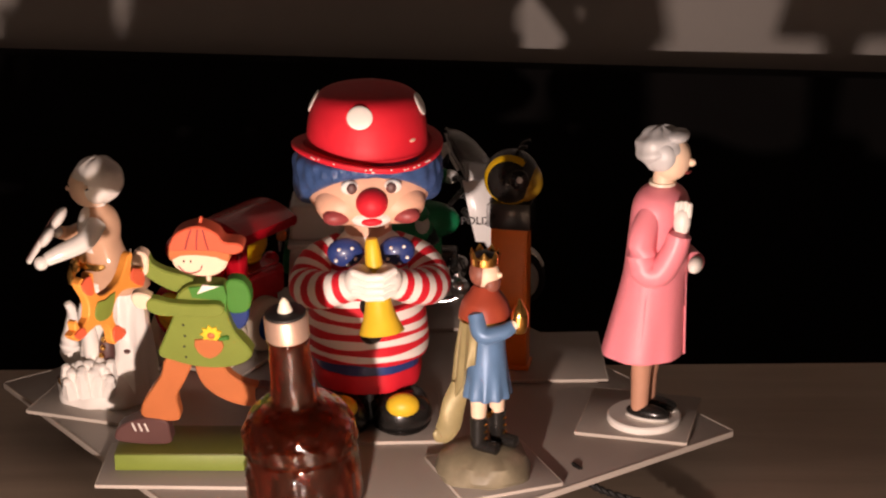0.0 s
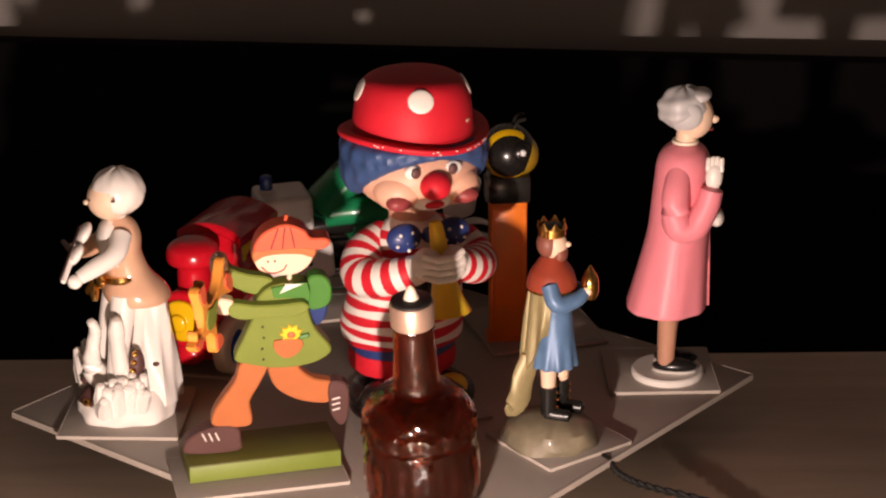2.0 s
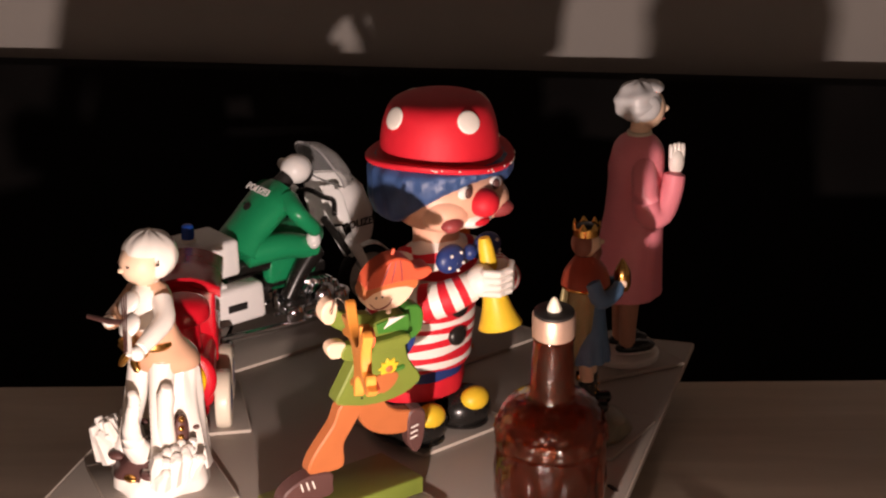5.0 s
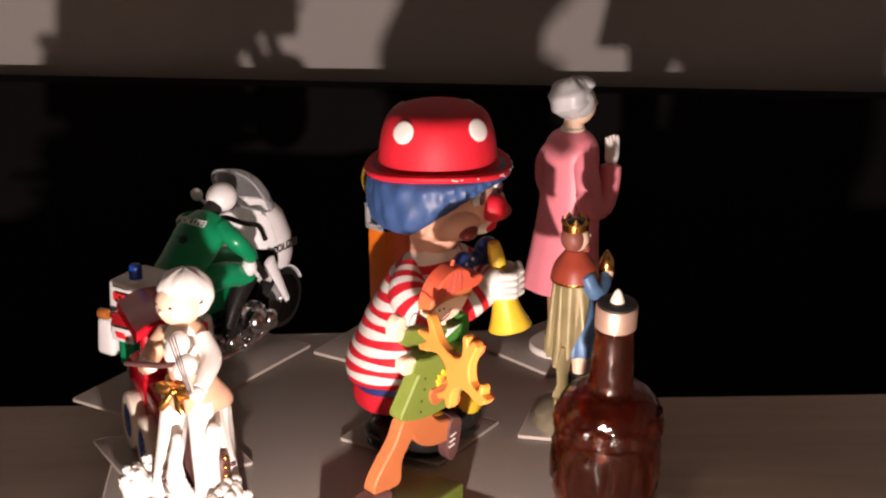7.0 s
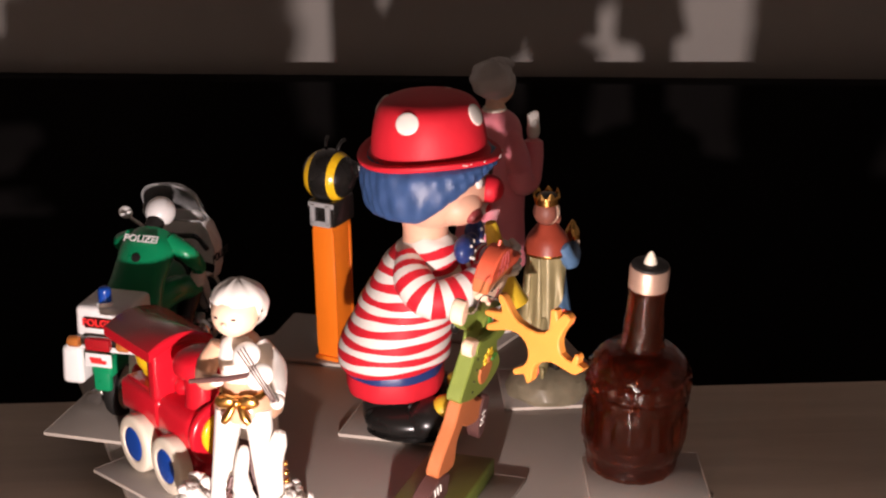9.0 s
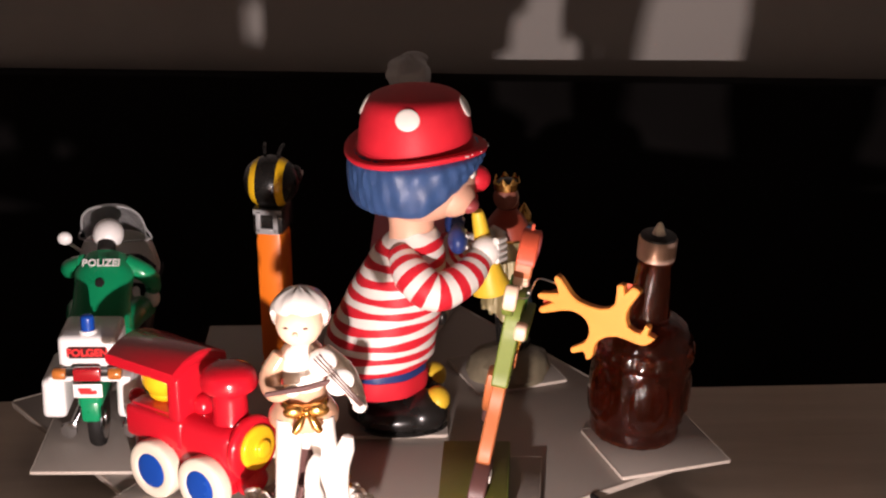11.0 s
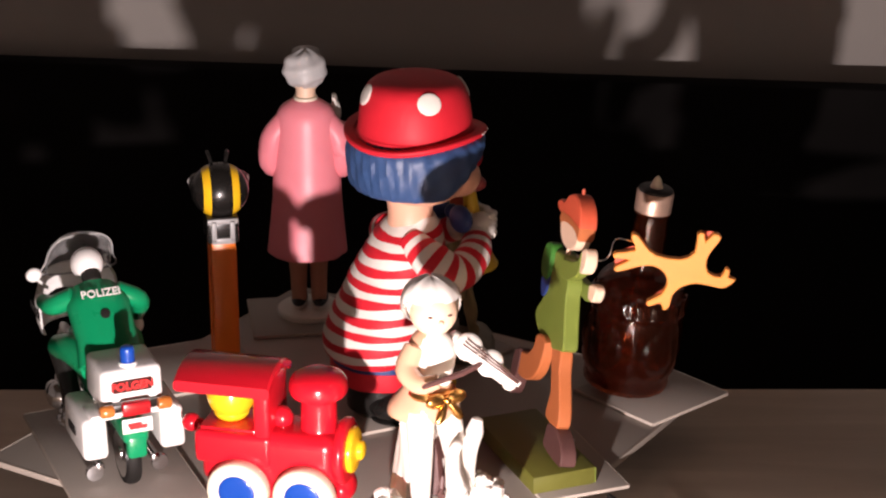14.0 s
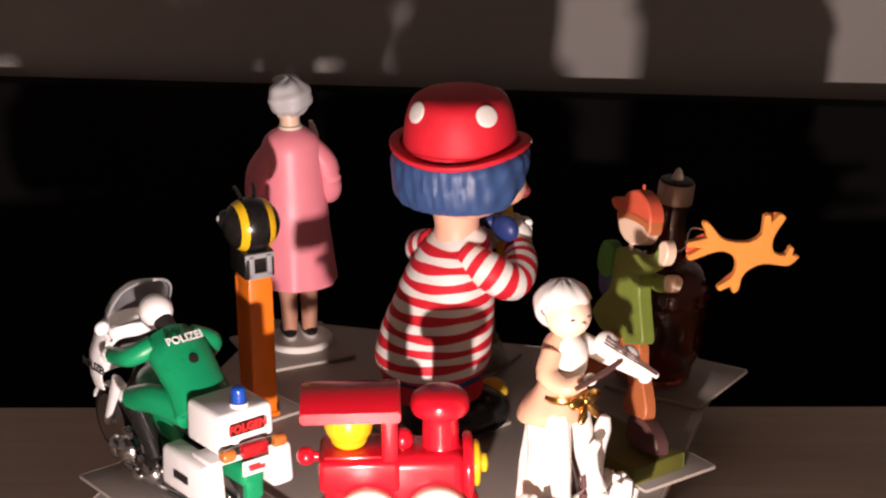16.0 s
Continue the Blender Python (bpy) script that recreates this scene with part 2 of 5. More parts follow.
def plank(outline, y0, y1, bevel=0.0006, soft=0):
    """A board cut to an outline of (x, z) points, from y0 to y1."""
    if soft:
        q = [Vector((a, b, 0)) for a, b in outline]
        n = len(q)
        out = []
        for i in range(n):
            p0, p1, p2, p3 = q[i - 1], q[i], q[(i + 1) % n], q[(i + 2) % n]
            for k in range(soft):
                t = k / soft
                v = 0.5 * (2 * p1 + (p2 - p0) * t + (2 * p0 - 5 * p1 + 4 * p2 - p3) * t * t + (3 * p1 - p0 - 3 * p2 + p3) * t ** 3)
                out.append((v.x, v.y))
        outline = out
    bm = bmesh.new()
    a = [bm.verts.new((x, y0, z)) for x, z in outline]
    b = [bm.verts.new((x, y1, z)) for x, z in outline]
    f0 = bm.faces.new(a)
    f1 = bm.faces.new(b[::-1])
    n = len(a)
    for k in range(n):
        bm.faces.new((a[k], b[k], b[(k + 1) % n], a[(k + 1) % n]))
    bmesh.ops.recalc_face_normals(bm, faces=bm.faces)
    if bevel:
        rim = [e for e in bm.edges if (e.verts[0].co.y == e.verts[1].co.y)]
        bmesh.ops.bevel(bm, geom=rim, offset=bevel, segments=1, affect="EDGES")
    return bm


def part(name, bm, material, parent=None, label="", smooth=True, sharp=40):
    me = bpy.data.meshes.new(name)
    if smooth:
        for f in bm.faces:
            f.smooth = True
        lim = radians(sharp)
        for e in bm.edges:
            if len(e.link_faces) == 2 and e.calc_face_angle(0) > lim:
                e.smooth = False
    bm.to_mesh(me)
    bm.free()
    for m in material if isinstance(material, (list, tuple)) else [material]:
        me.materials.append(m)
    ob = new(name, me)
    if parent:
        ob.parent = parent
    if label:
        ob["label"] = label
    return ob


def thing(name, label, category, group=""):
    return tagged(new(name), label, category, group)


MOVERS = []


def on_board(ob, x, y, z, azimuth):
    """Stand a thing on the turning board, its front (-y) turned to that azimuth."""
    m = pose(x, y, z, 0, 0, azimuth + 90)
    MOVERS.append((ob, m))
    ob.matrix_basis = m
    return ob


def text_mesh(text, size, depth=0.0002, bold=0.0):
    cu = bpy.data.curves.new("lettering", "FONT")
    cu.body, cu.size, cu.extrude, cu.offset = text, size, depth, bold
    cu.align_x, cu.align_y, cu.resolution_u = "CENTER", "CENTER", 3
    ob = bpy.data.objects.new("lettering", cu)
    me = bpy.data.meshes.new_from_object(ob)
    bm = bmesh.new()
    bm.from_mesh(me)
    bpy.data.meshes.remove(me)
    bpy.data.objects.remove(ob)
    bpy.data.curves.remove(cu)
    return bm


# ---- setting ----
TABLE_Z = -0.02


def setting():
    # a small dim room round the table
    def side(name, b, m, label):
        tagged(part(name, b, m, smooth=False), label, name.split("_")[0], kind="structure")

    side("floor", box(-1.6, 1.6, -1.9, 0.74, -0.85, -0.77, 0), FLOOR_DARK, "dark wooden floor of a dim room")
    side("wall_north", box(-1.6, 1.6, 0.66, 0.74, -0.77, 1.5, 0), WALL_PAINT, "pale plaster wall behind the table")
    side("wall_south", box(-1.6, 1.6, -1.98, -1.9, -0.77, 1.5, 0), WALL_PAINT, "pale plaster wall of the dim room")
    side("wall_west", box(-1.68, -1.6, -1.98, 0.74, -0.77, 1.5, 0), WALL_PAINT, "pale plaster wall of the dim room")
    side("wall_east", box(1.6, 1.68, -1.98, 0.74, -0.77, 1.5, 0), WALL_PAINT, "pale plaster wall of the dim room")
    side("ceiling", box(-1.68, 1.68, -1.98, 0.74, 1.5, 1.58, 0), FLOOR_DARK, "dark ceiling of the dim room")
    table = thing("table", "pale oak laminate table with a straight back edge", "table")
    part("tabletop", box(-0.75, 0.75, -0.72, 0.0, -0.028, 0, 0.0015), TABLE_WOOD, table)
    for x in (-0.69, 0.69):
        for y in (-0.67, -0.05):
            part("leg", box(x - 0.025, x + 0.025, y - 0.025, y + 0.025, -0.75, -0.028, 0.002), TABLE_WOOD, table)
    table.matrix_basis = pose(0.05, 0.100, TABLE_Z, 0, 0, -2.2)
    # plain black panel added to fill the dark band behind the table
    screen = part("backdrop", box(-1.5, 1.5, 0, 0.02, 0, 0.779, 0.003), MATT_BLACK)
    tagged(screen, "plain black panel added behind the table to fill the dark band", "backdrop", kind="structure")
    screen.matrix_basis = pose(0, 0.60, -0.769, 0, 2.0, -2.2)


setting()


def spindle():
    t = thing("turntable", "low round black turntable base under the board", "turntable")
    part("base", lathe([(0.05, -0.02), (0.055, -0.018), (0.055, -0.006), (0.05, -0.0002)], 40), BLACK_PAINT, t)
    on_board(t, 0, 0, 0, -90)


def board():
    b = thing("square_board", "thin square grey board turning on the table", "board")
    h = 0.131
    part("sheet", box(-h, h, -h, h, 0.0, 0.003, 0.0004), [CARD], b)
    for r in (box(-h, h, -h - 0.0012, -h, -0.0001, 0.0031, 0.0003), box(-h, h, h, h + 0.0012, -0.0001, 0.0031, 0.0003),
              box(-h - 0.0012, -h, -h, h, -0.0001, 0.0031, 0.0003), box(h, h + 0.0012, -h, h, -0.0001, 0.0031, 0.0003)):
        part("edge", r, CARD_EDGE, b, "pale bare edge")
    on_board(b, 0.0135, -0.003, 0, -63.5)


def card(x, y, sx, sy, azimuth, z=0.0):
    c = thing("square_card", "thin grey card tile lying on the board", "card", "cards on the board")
    part("sheet", box(-sx, sx, -sy, sy, 0.0032, 0.005, 0.0003), CARD, c)
    for k in (-1, 1):
        part("edge", box(-sx, sx, k * sy + min(0, k * 0.0006), k * sy + max(0, k * 0.0006), 0.0032, 0.005, 0.0002), CARD_EDGE, c, "pale cut edge")
        part("edge", box(k * sx + min(0, k * 0.0006), k * sx + max(0, k * 0.0006), -sy, sy, 0.0032, 0.005, 0.0002), CARD_EDGE, c, "pale cut edge")
    on_board(c, x, y, z, azimuth)


spindle()
board()
card(0.0225, -0.0215, 0.0285, 0.0285, -97)
card(-0.0765, -0.060, 0.039, 0.022, -101)
card(-0.112, 0.028, 0.029, 0.029, -117)
card(-0.050, 0.080, 0.030, 0.030, -128)
card(0.148, -0.040, 0.027, 0.027, -113)
card(0.0655, -0.0885, 0.0245, 0.0245, -78)
card(-0.038, -0.147, 0.028, 0.028, -80)
card(0.116, 0.040, 0.031, 0.031, -98)
card(0.040, 0.121, 0.062, 0.030, -99)


# ---- small painted figures ----
def assemble(name, pieces, parent=None, label="", sharp=38):
    """Join (bmesh, material or materials, chooser) pieces into one mesh object."""
    mats, out = [], bmesh.new()
    for bm, ms, *how in pieces:
        ms = ms if isinstance(ms, (list, tuple)) else [ms]
        ids = []
        for m in ms:
            if m not in mats:
                mats.append(m)
            ids.append(mats.index(m))
        for f in bm.faces:
            if how:
                f.material_index = ids[how[0](f.calc_center_median())]
            else:
                f.material_index = ids[min(f.material_index, len(ids) - 1)]
        me = bpy.data.meshes.new("tmp")
        bm.to_mesh(me)
        bm.free()
        out.from_mesh(me)
        bpy.data.meshes.remove(me)
    return part(name, out, mats, parent, label, sharp=sharp)


def banded(bm_path, radii, every=2, seg=14):
    """A tube whose rings take material slots 0 and 1 in turn."""
    bm = tube(bm_path, radii, seg)
    for i, f in enumerate(bm.faces):
        f.material_index = (i // seg // every) % 2
    return bm


def lerp_list(vals, n):
    out = []
    for a, b in zip(vals, vals[1:]):
        out += [a + (b - a) * k / n for k in range(n)]
    return out + [vals[-1]]


ZB = 0.005  # top of the cards, where the figures stand


def clown():
    P = []
    by = 0.021  # the body stands behind the head and leans forward
    ay = 0.012
    # shoes with yellow toe caps
    for s in (-1, 1):
        P.append((ball(s * 0.0150, by - 0.009, ZB + 0.0082, 0.0148, 0.0215, 0.0088, 24), BLACK_GLOSS))
        P.append((ball(s * 0.0150, by - 0.0205, ZB + 0.0098, 0.0146, 0.0130, 0.0110, 24), BLACK_GLOSS))
        P.append((ball(s * 0.0150, by - 0.011, ZB + 0.0025, 0.0152, 0.0225, 0.0025, 24), BLACK_GLOSS))
        P.append((ball(s * 0.0150, by - 0.0285, ZB + 0.0165, 0.0082, 0.0062, 0.0064, 18), YELLOW_PAINT))
    P.append((moved(lathe([(0.014, ZB + 0.001), (0.017, ZB + 0.004), (0.017, 0.027)], 32), Matrix.Translation((0, by, 0))), BLACK_GLOSS))
    # trousers with a navy band
    pants = lathe([(0.0205, 0.0250), (0.0238, 0.0258), (0.0248, 0.030), (0.0244, 0.0355), (0.0240, 0.0357), (0.0240, 0.0395), (0.0225, 0.044)], 48, 1.08, 1.0,
                  wave=lambda a, i: 1 + 0.012 * math.sin(9 * a))
    P.append((moved(pants, Matrix.Translation((0, by, 0))), [RED_PAINT, NAVY], lambda c: 1 if c.z > 0.0356 else 0))
    # striped shirt
    prof = smooth_profile([(0.0262, 0.0395), (0.0292, 0.0412), (0.0302, 0.047), (0.0293, 0.058), (0.0270, 0.071), (0.0240, 0.084), (0.0212, 0.0945), (0.0178, 0.102), (0.0135, 0.1075), (0.0110, 0.110)], 12)
    z0, step = 0.0395, 0.00385
    rows = []
    z = z0
    while z < 0.1099:
        for k in range(3):
            zz = min(max(z + step * k / 3, prof[0].y), prof[-1].y)
            j = next((i for i in range(len(prof) - 1) if prof[i].y <= zz <= prof[i + 1].y), len(prof) - 2)
            a, b = prof[j], prof[j + 1]
            f = (zz - a.y) / max(1e-6, b.y - a.y)
            rows.append((a.x + (b.x - a.x) * f, zz))
        z += step
    shirt = bmesh.new()
    seg = 64
    rings = []
    for r, zz in rows:
        ring = []
        for k in range(seg):
            a = 2 * math.pi * k / seg
            front = max(0.0, -math.sin(a))
            rr = r * (1 + 0.03 * front * math.sin((zz - 0.04) / 0.07 * math.pi))
            # the shirt leans forward towards the neck
            lean = -(max(0.0, zz - 0.050)) * 0.32
            ring.append(shirt.verts.new((rr * math.cos(a), by + 0.94 * rr * math.sin(a) + lean, zz + 0.0007 * math.sin(2 * a + zz * 300) + 0.0004 * math.sin(5 * a + zz * 900) - 0.0012 * math.sin(a))))
        rings.append(ring)
    for i, (a, b) in enumerate(zip(rings, rings[1:])):
        for k in range(seg):
            f = shirt.faces.new((a[k], a[(k + 1) % seg], b[(k + 1) % seg], b[k]))
            f.material_index = 1 if i > 50 else (i // 3) % 2
    shirt.faces.new(rings[0][::-1])
    P.append((shirt, [RED_PAINT, WHITE_PAINT]))
    # neck, head, cheeks
    P.append((moved(turned([(0.0118, 0.105), (0.0112, 0.113), (0.0125, 0.121)], seg=28), Matrix.Translation((0, 0.003, 0))), SKIN))
    P.append((ball(0, -0.002, 0.1365, 0.0295, 0.0275, 0.0205, 36), SKIN))
    for s in (-1, 1):
        P.append((ball(s * 0.0125, -0.0165, 0.1315, 0.0130, 0.0115, 0.0105, 24), SKIN))
        # eyes
        P.append((ball(s * 0.0098, -0.0266, 0.1425, 0.0042, 0.0020, 0.0034, 14), WHITE_PAINT))
        P.append((ball(s * 0.0090, -0.0284, 0.1424, 0.0024, 0.0011, 0.0027, 12), SHOE_BROWN))
        # painted mouth corners
        P.append((ball(s * 0.0150, -0.0232, 0.1278, 0.0080, 0.0056, 0.0046, 18, rot=pose(0, 0, 0, 0, 0, -s * 32).to_3x3().to_4x4()), MOUTH))
    P.append((ball(0, -0.0240, 0.1262, 0.0096, 0.0052, 0.0042, 20), WHITE_PAINT))
    P.append((ball(0, -0.0275, 0.1258, 0.0052, 0.0028, 0.0022, 16), RED_PAINT))
    P.append((ball(0, -0.0295, 0.1356, 0.0074, 0.0072, 0.0070, 24), RED_PAINT))
    # hair: a fringe of combed waves round head and nape
    hair = bmesh.new()
    seg, rings = 120, []
    prof = [(0.0270, 0.1255), (0.0320, 0.1275), (0.0342, 0.1340), (0.0346, 0.1420), (0.0340, 0.1500), (0.0300, 0.1545)]
    for i, (r, z) in enumerate(smooth_profile(prof, 4)):
        ring = []
        for k in range(seg):
            a = 2 * math.pi * k / seg
            front = max(0.0, -math.sin(a)) ** 1.2
            w = 1 + 0.013 * math.sin(31 * a + 5 * math.sin(3 * a) + z * 120) + 0.008 * math.sin(17 * a - z * 300)
            lift = front * 0.0225
            zz = z + lift * max(0.0, (0.1545 - z) / 0.029)
            ring.append(hair.verts.new((r * w * math.cos(a), r * w * 0.98 * math.sin(a), zz)))
        rings.append(ring)
    for a, b in zip(rings, rings[1:]):
        for k in range(seg):
            hair.faces.new((a[k], a[(k + 1) % seg], b[(k + 1) % seg], b[k]))
    hair.faces.new(rings[0][::-1])
    P.append((hair, BLUE_HAIR))
    # bowler hat, worn on a tilt, with four white dots
    hat = turned([(0.0305, 0.1515), (0.0345, 0.1530), (0.0352, 0.1552), (0.0335, 0.1560), (0.0295, 0.1556), (0.0284, 0.1580), (0.0279, 0.1630), (0.0270, 0.1690), (0.0257, 0.1738), (0.0242, 0.1774), (0.0220, 0.1800), (0.0188, 0.1816), (0.0140, 0.1827), (0.0070, 0.1834), (0.0001, 0.1836)], 5, seg=64)
    for v in hat.verts:
        r = math.hypot(v.co.x, v.co.y)
        if r > 0.03:
            v.co.z += 0.0022 * math.sin(2 * math.atan2(v.co.y, v.co.x) + 0.6)
    P.append((hat, RED_PAINT))
    # chipped paint along the brim and one scuff on the crown
    rnd = random.Random(9)
    for k in range(16):
        a = radians(-90 + rnd.uniform(-62, 62))
        r = 0.0353
        z = 0.1551 + 0.0022 * math.sin(2 * a + 0.6) - rnd.uniform(0, 0.0014)
        P.append((ball(r * math.cos(a), r * math.sin(a), z, rnd.uniform(0.0004, 0.0010), 0.0004, 0.0004, 8, rot=Matrix.Rotation(a + math.pi / 2, 4, "Z")), WHITE_PAINT))
    P.append((ball(0.0195, -0.0198, 0.1625, 0.0022, 0.0005, 0.0009, 10, rot=Matrix.Rotation(radians(45), 4, "Z")), SKIN_PALE))
    for az in (-11, -101, 79, 169):
        a = radians(az - 90)
        q = Vector((math.cos(a), math.sin(a), 0))
        c = q * 0.0247 + Vector((0, 0, 0.1755))
        rot = Matrix.Rotation(a, 4, "Z") @ Matrix.Rotation(radians(-25), 4, "Y")
        P.append((ball(c.x, c.y, c.z, 0.0012, 0.0060, 0.0056, 24, rot=rot), WHITE_PAINT))
    # arms, gloves and horn
    for s in (-1, 1):
        pts = curve_pts([(s * 0.0110, ay - 0.003, 0.1010), (s * 0.0235, ay - 0.008, 0.0935), (s * 0.0285, ay - 0.019, 0.0860), (s * 0.0200, ay - 0.034, 0.0900), (s * 0.0085, ay - 0.042, 0.0955)], 4)
        P.append((banded(pts, lerp_list([0.0070, 0.0100, 0.0100, 0.0088, 0.0070], 4), 1, 18), [RED_PAINT, WHITE_PAINT]))
        P.append((ball(s * 0.0058, ay - 0.0455, 0.0985, 0.0078, 0.0075, 0.0080, 20), WHITE_PAINT))
        for k in range(4):
            z = 0.0935 + 0.0034 * k
            P.append((tube([(s * 0.0095, ay - 0.0500, z + 0.001), (s * 0.0035, ay - 0.0545, z), (-s * 0.0025, ay - 0.0530, z - 0.0006)], 0.0019, 10), WHITE_PAINT))
    bow_y = ay - 0.031
    for s in (-1, 1):
        P.append((ball(s * 0.0120, bow_y, 0.1075, 0.0085, 0.0050, 0.0072, 22), NAVY))
        for dx, dz in ((-0.003, 0.003), (0.003, 0.0035), (0.0, -0.001), (0.0045, -0.002), (-0.0045, -0.0025), (0.001, -0.005)):
            P.append((ball(s * 0.0120 + dx, bow_y - 0.0042, 0.1075 + dz, 0.0009, 0.0008, 0.0009, 8), WHITE_PAINT))
    P.append((ball(0, bow_y - 0.001, 0.1078, 0.0036, 0.0036, 0.0040, 14), NAVY))
    horn = turned([(0.0026, 0.1185), (0.0034, 0.1150), (0.0042, 0.105), (0.0052, 0.0930), (0.0072, 0.0830), (0.0098, 0.0755), (0.0106, 0.0735), (0.0085, 0.0738)], 4, seg=28)
    P.append((moved(horn, Matrix.Translation((0.0015, ay - 0.0455, 0)) @ Matrix.Translation((0, 0, 0.095)) @ pose(0, 0, 0, -9, -5, 0) @ Matrix.Translation((0, 0, -0.095))), YELLOW_PAINT))
    # buttons
    for z, y in ((0.0615, by - 0.0320), (0.0770, by - 0.0335)):
        P.append((ball(0.0, y, z, 0.0055, 0.0030, 0.0052, 18), BLACK_GLOSS))
    for piece in P:
        for v in piece[0].verts:
            v.co.z = ZB + (v.co.z - ZB) * 0.978
    ob = assemble("clown_figurine", P)
    tagged(ob, "painted clown money bank with red spotted bowler hat and horn", "figurine")
    on_board(ob, 0.0147, -0.0370, 0, -94)


def lady():
    P = []
    P.append((lathe([(0.0178, ZB), (0.0182, ZB + 0.0008), (0.0182, ZB + 0.0030), (0.0174, ZB + 0.0038)], 48), WHITE_PAINT))
    for s in (-1, 1):
        P.append((ball(s * 0.0058, -0.0035, 0.0125, 0.0046, 0.0112, 0.0040, 18), BLACK_GLOSS))
        P.append((ball(s * 0.0058, -0.0035, 0.0100, 0.0048, 0.0115, 0.0014, 18), WHITE_PAINT))
        P.append((tube([(s * 0.0055, 0.001, 0.0135), (s * 0.0056, 0.0015, 0.028), (s * 0.0058, 0.001, 0.047)], [0.0042, 0.0047, 0.0062], 16), LEG_SKIN))
    # coat, flared with a centre seam and soft folds
    coat = bmesh.new()
    prof = smooth_profile([(0.0175, 0.0437), (0.0190, 0.0440), (0.0186, 0.050), (0.0170, 0.070), (0.0155, 0.092), (0.0146, 0.110), (0.0138, 0.1215), (0.0110, 0.1275), (0.0062, 0.1310)], 4)
    seg, rings = 72, []
    for r, z in prof:
        ring = []
        for k in range(seg):
            a = 2 * math.pi * k / seg
            flare = max(0.0, (0.085 - z) / 0.042)
            w = 1 + flare * (0.022 * math.sin(6 * a + 0.5) + 0.012 * math.sin(11 * a))
            ring.append(coat.verts.new((r * 1.14 * w * math.cos(a), r * (0.95 + 0.10 * flare) * w * math.sin(a) + 0.0035 * flare, z)))
        rings.append(ring)
    for a, b in zip(rings, rings[1:]):
        for k in range(seg):
            coat.faces.new((a[k], a[(k + 1) % seg], b[(k + 1) % seg], b[k]))
    coat.faces.new(rings[0][::-1])
    coat.faces.new(rings[-1])
    P.append((coat, PINK))
    # side seams of the coat
    for s in (-1, 1):
        P.append((tube([(s * 0.0206, -0.002, 0.0445), (s * 0.0188, -0.002, 0.070), (s * 0.0172, -0.002, 0.090)], 0.0005, 6), PINK))
    P.append((tube([(0, -0.0176, 0.0445), (0, -0.0160, 0.070), (0, -0.0138, 0.110), (0, -0.0105, 0.126)], 0.0006, 6), PINK))
    # sleeves; the right hand waves, the left is held at the waist
    P.append((tube(curve_pts([(-0.0085, 0.001, 0.1215), (-0.0175, 0.002, 0.109), (-0.0188, 0.000, 0.094), (-0.0178, -0.0075, 0.0925), (-0.0160, -0.0130, 0.103), (-0.0148, -0.0150, 0.1120)], 4),
                   lerp_list([0.0060, 0.0068, 0.0072, 0.0070, 0.0062, 0.0056], 4), 18), PINK))
    P.append((tube(curve_pts([(0.0085, 0.001, 0.1215), (0.0175, 0.002, 0.109), (0.0186, -0.001, 0.094), (0.0140, -0.0105, 0.0890), (0.0060, -0.0170, 0.0905)], 4),
                   lerp_list([0.0060, 0.0068, 0.0070, 0.0062, 0.0052], 4), 18), PINK))
    P.append((ball(-0.0145, -0.0155, 0.1185, 0.0032, 0.0042, 0.0070, 16), WHITE_PAINT))
    for k in range(4):
        P.append((tube([(-0.0145, -0.0185 + 0.0020 * k, 0.1215), (-0.0143, -0.0186 + 0.0021 * k, 0.1262), (-0.0142, -0.0186 + 0.0021 * k, 0.1290 - 0.0006 * abs(k - 1.4))], [0.0014, 0.0013, 0.0010], 8), WHITE_PAINT))
    P.append((ball(0.0030, -0.0185, 0.0905, 0.0055, 0.0035, 0.0042, 14), WHITE_PAINT))
    # neck, head, bead collar
    P.append((tube([(0, 0.000, 0.126), (0, -0.0008, 0.138)], [0.0056, 0.0052], 18), SKIN_PALE))
    P.append((lathe([(0.0054, 0.1302), (0.0066, 0.1310), (0.0064, 0.1324), (0.0050, 0.1328)], 28), CREAM))
    P.append((ball(0, -0.0035, 0.1445, 0.0086, 0.0092, 0.0112, 26), SKIN_PALE))
    P.append((ball(0, -0.0130, 0.1435, 0.0013, 0.0024, 0.0020, 10), SKIN_PALE))
    P.append((ball(0, -0.0118, 0.1385, 0.0026, 0.0016, 0.0008, 10), MOUTH))
    # grey waved hair
    hair = ball(0, 0.0024, 0.1490, 0.0118, 0.0118, 0.0108, 40)
    for v in hair.verts:
        d = v.co - Vector((0, 0.0024, 0.1490))
        a = math.atan2(d.x, d.y)
        v.co += d * (0.045 * math.sin(5 * a + 2) + 0.04 * math.sin(d.z * 900 + 2 * a))
    P.append((hair, GREY_HAIR))
    for s in (-1, 1):
        P.append((ball(s * 0.0076, 0.0000, 0.1470, 0.0034, 0.0078, 0.0075, 18), GREY_HAIR))
    P.append((ball(0, -0.0058, 0.1560, 0.0078, 0.0052, 0.0034, 18), GREY_HAIR))
    for piece in P:
        for v in piece[0].verts:
            v.co.y -= (v.co.z - 0.07) * 0.045
            if 0.08 < v.co.z < 0.128:
                v.co.x *= 1.03
            v.co.z = ZB + (v.co.z - ZB) * 0.981
    ob = assemble("waving_lady_figurine", P)
    tagged(ob, "plastic figurine of a grey-haired waving lady in pink coat", "figurine")
    on_board(ob, 0.1510, -0.0485, 0, -33)


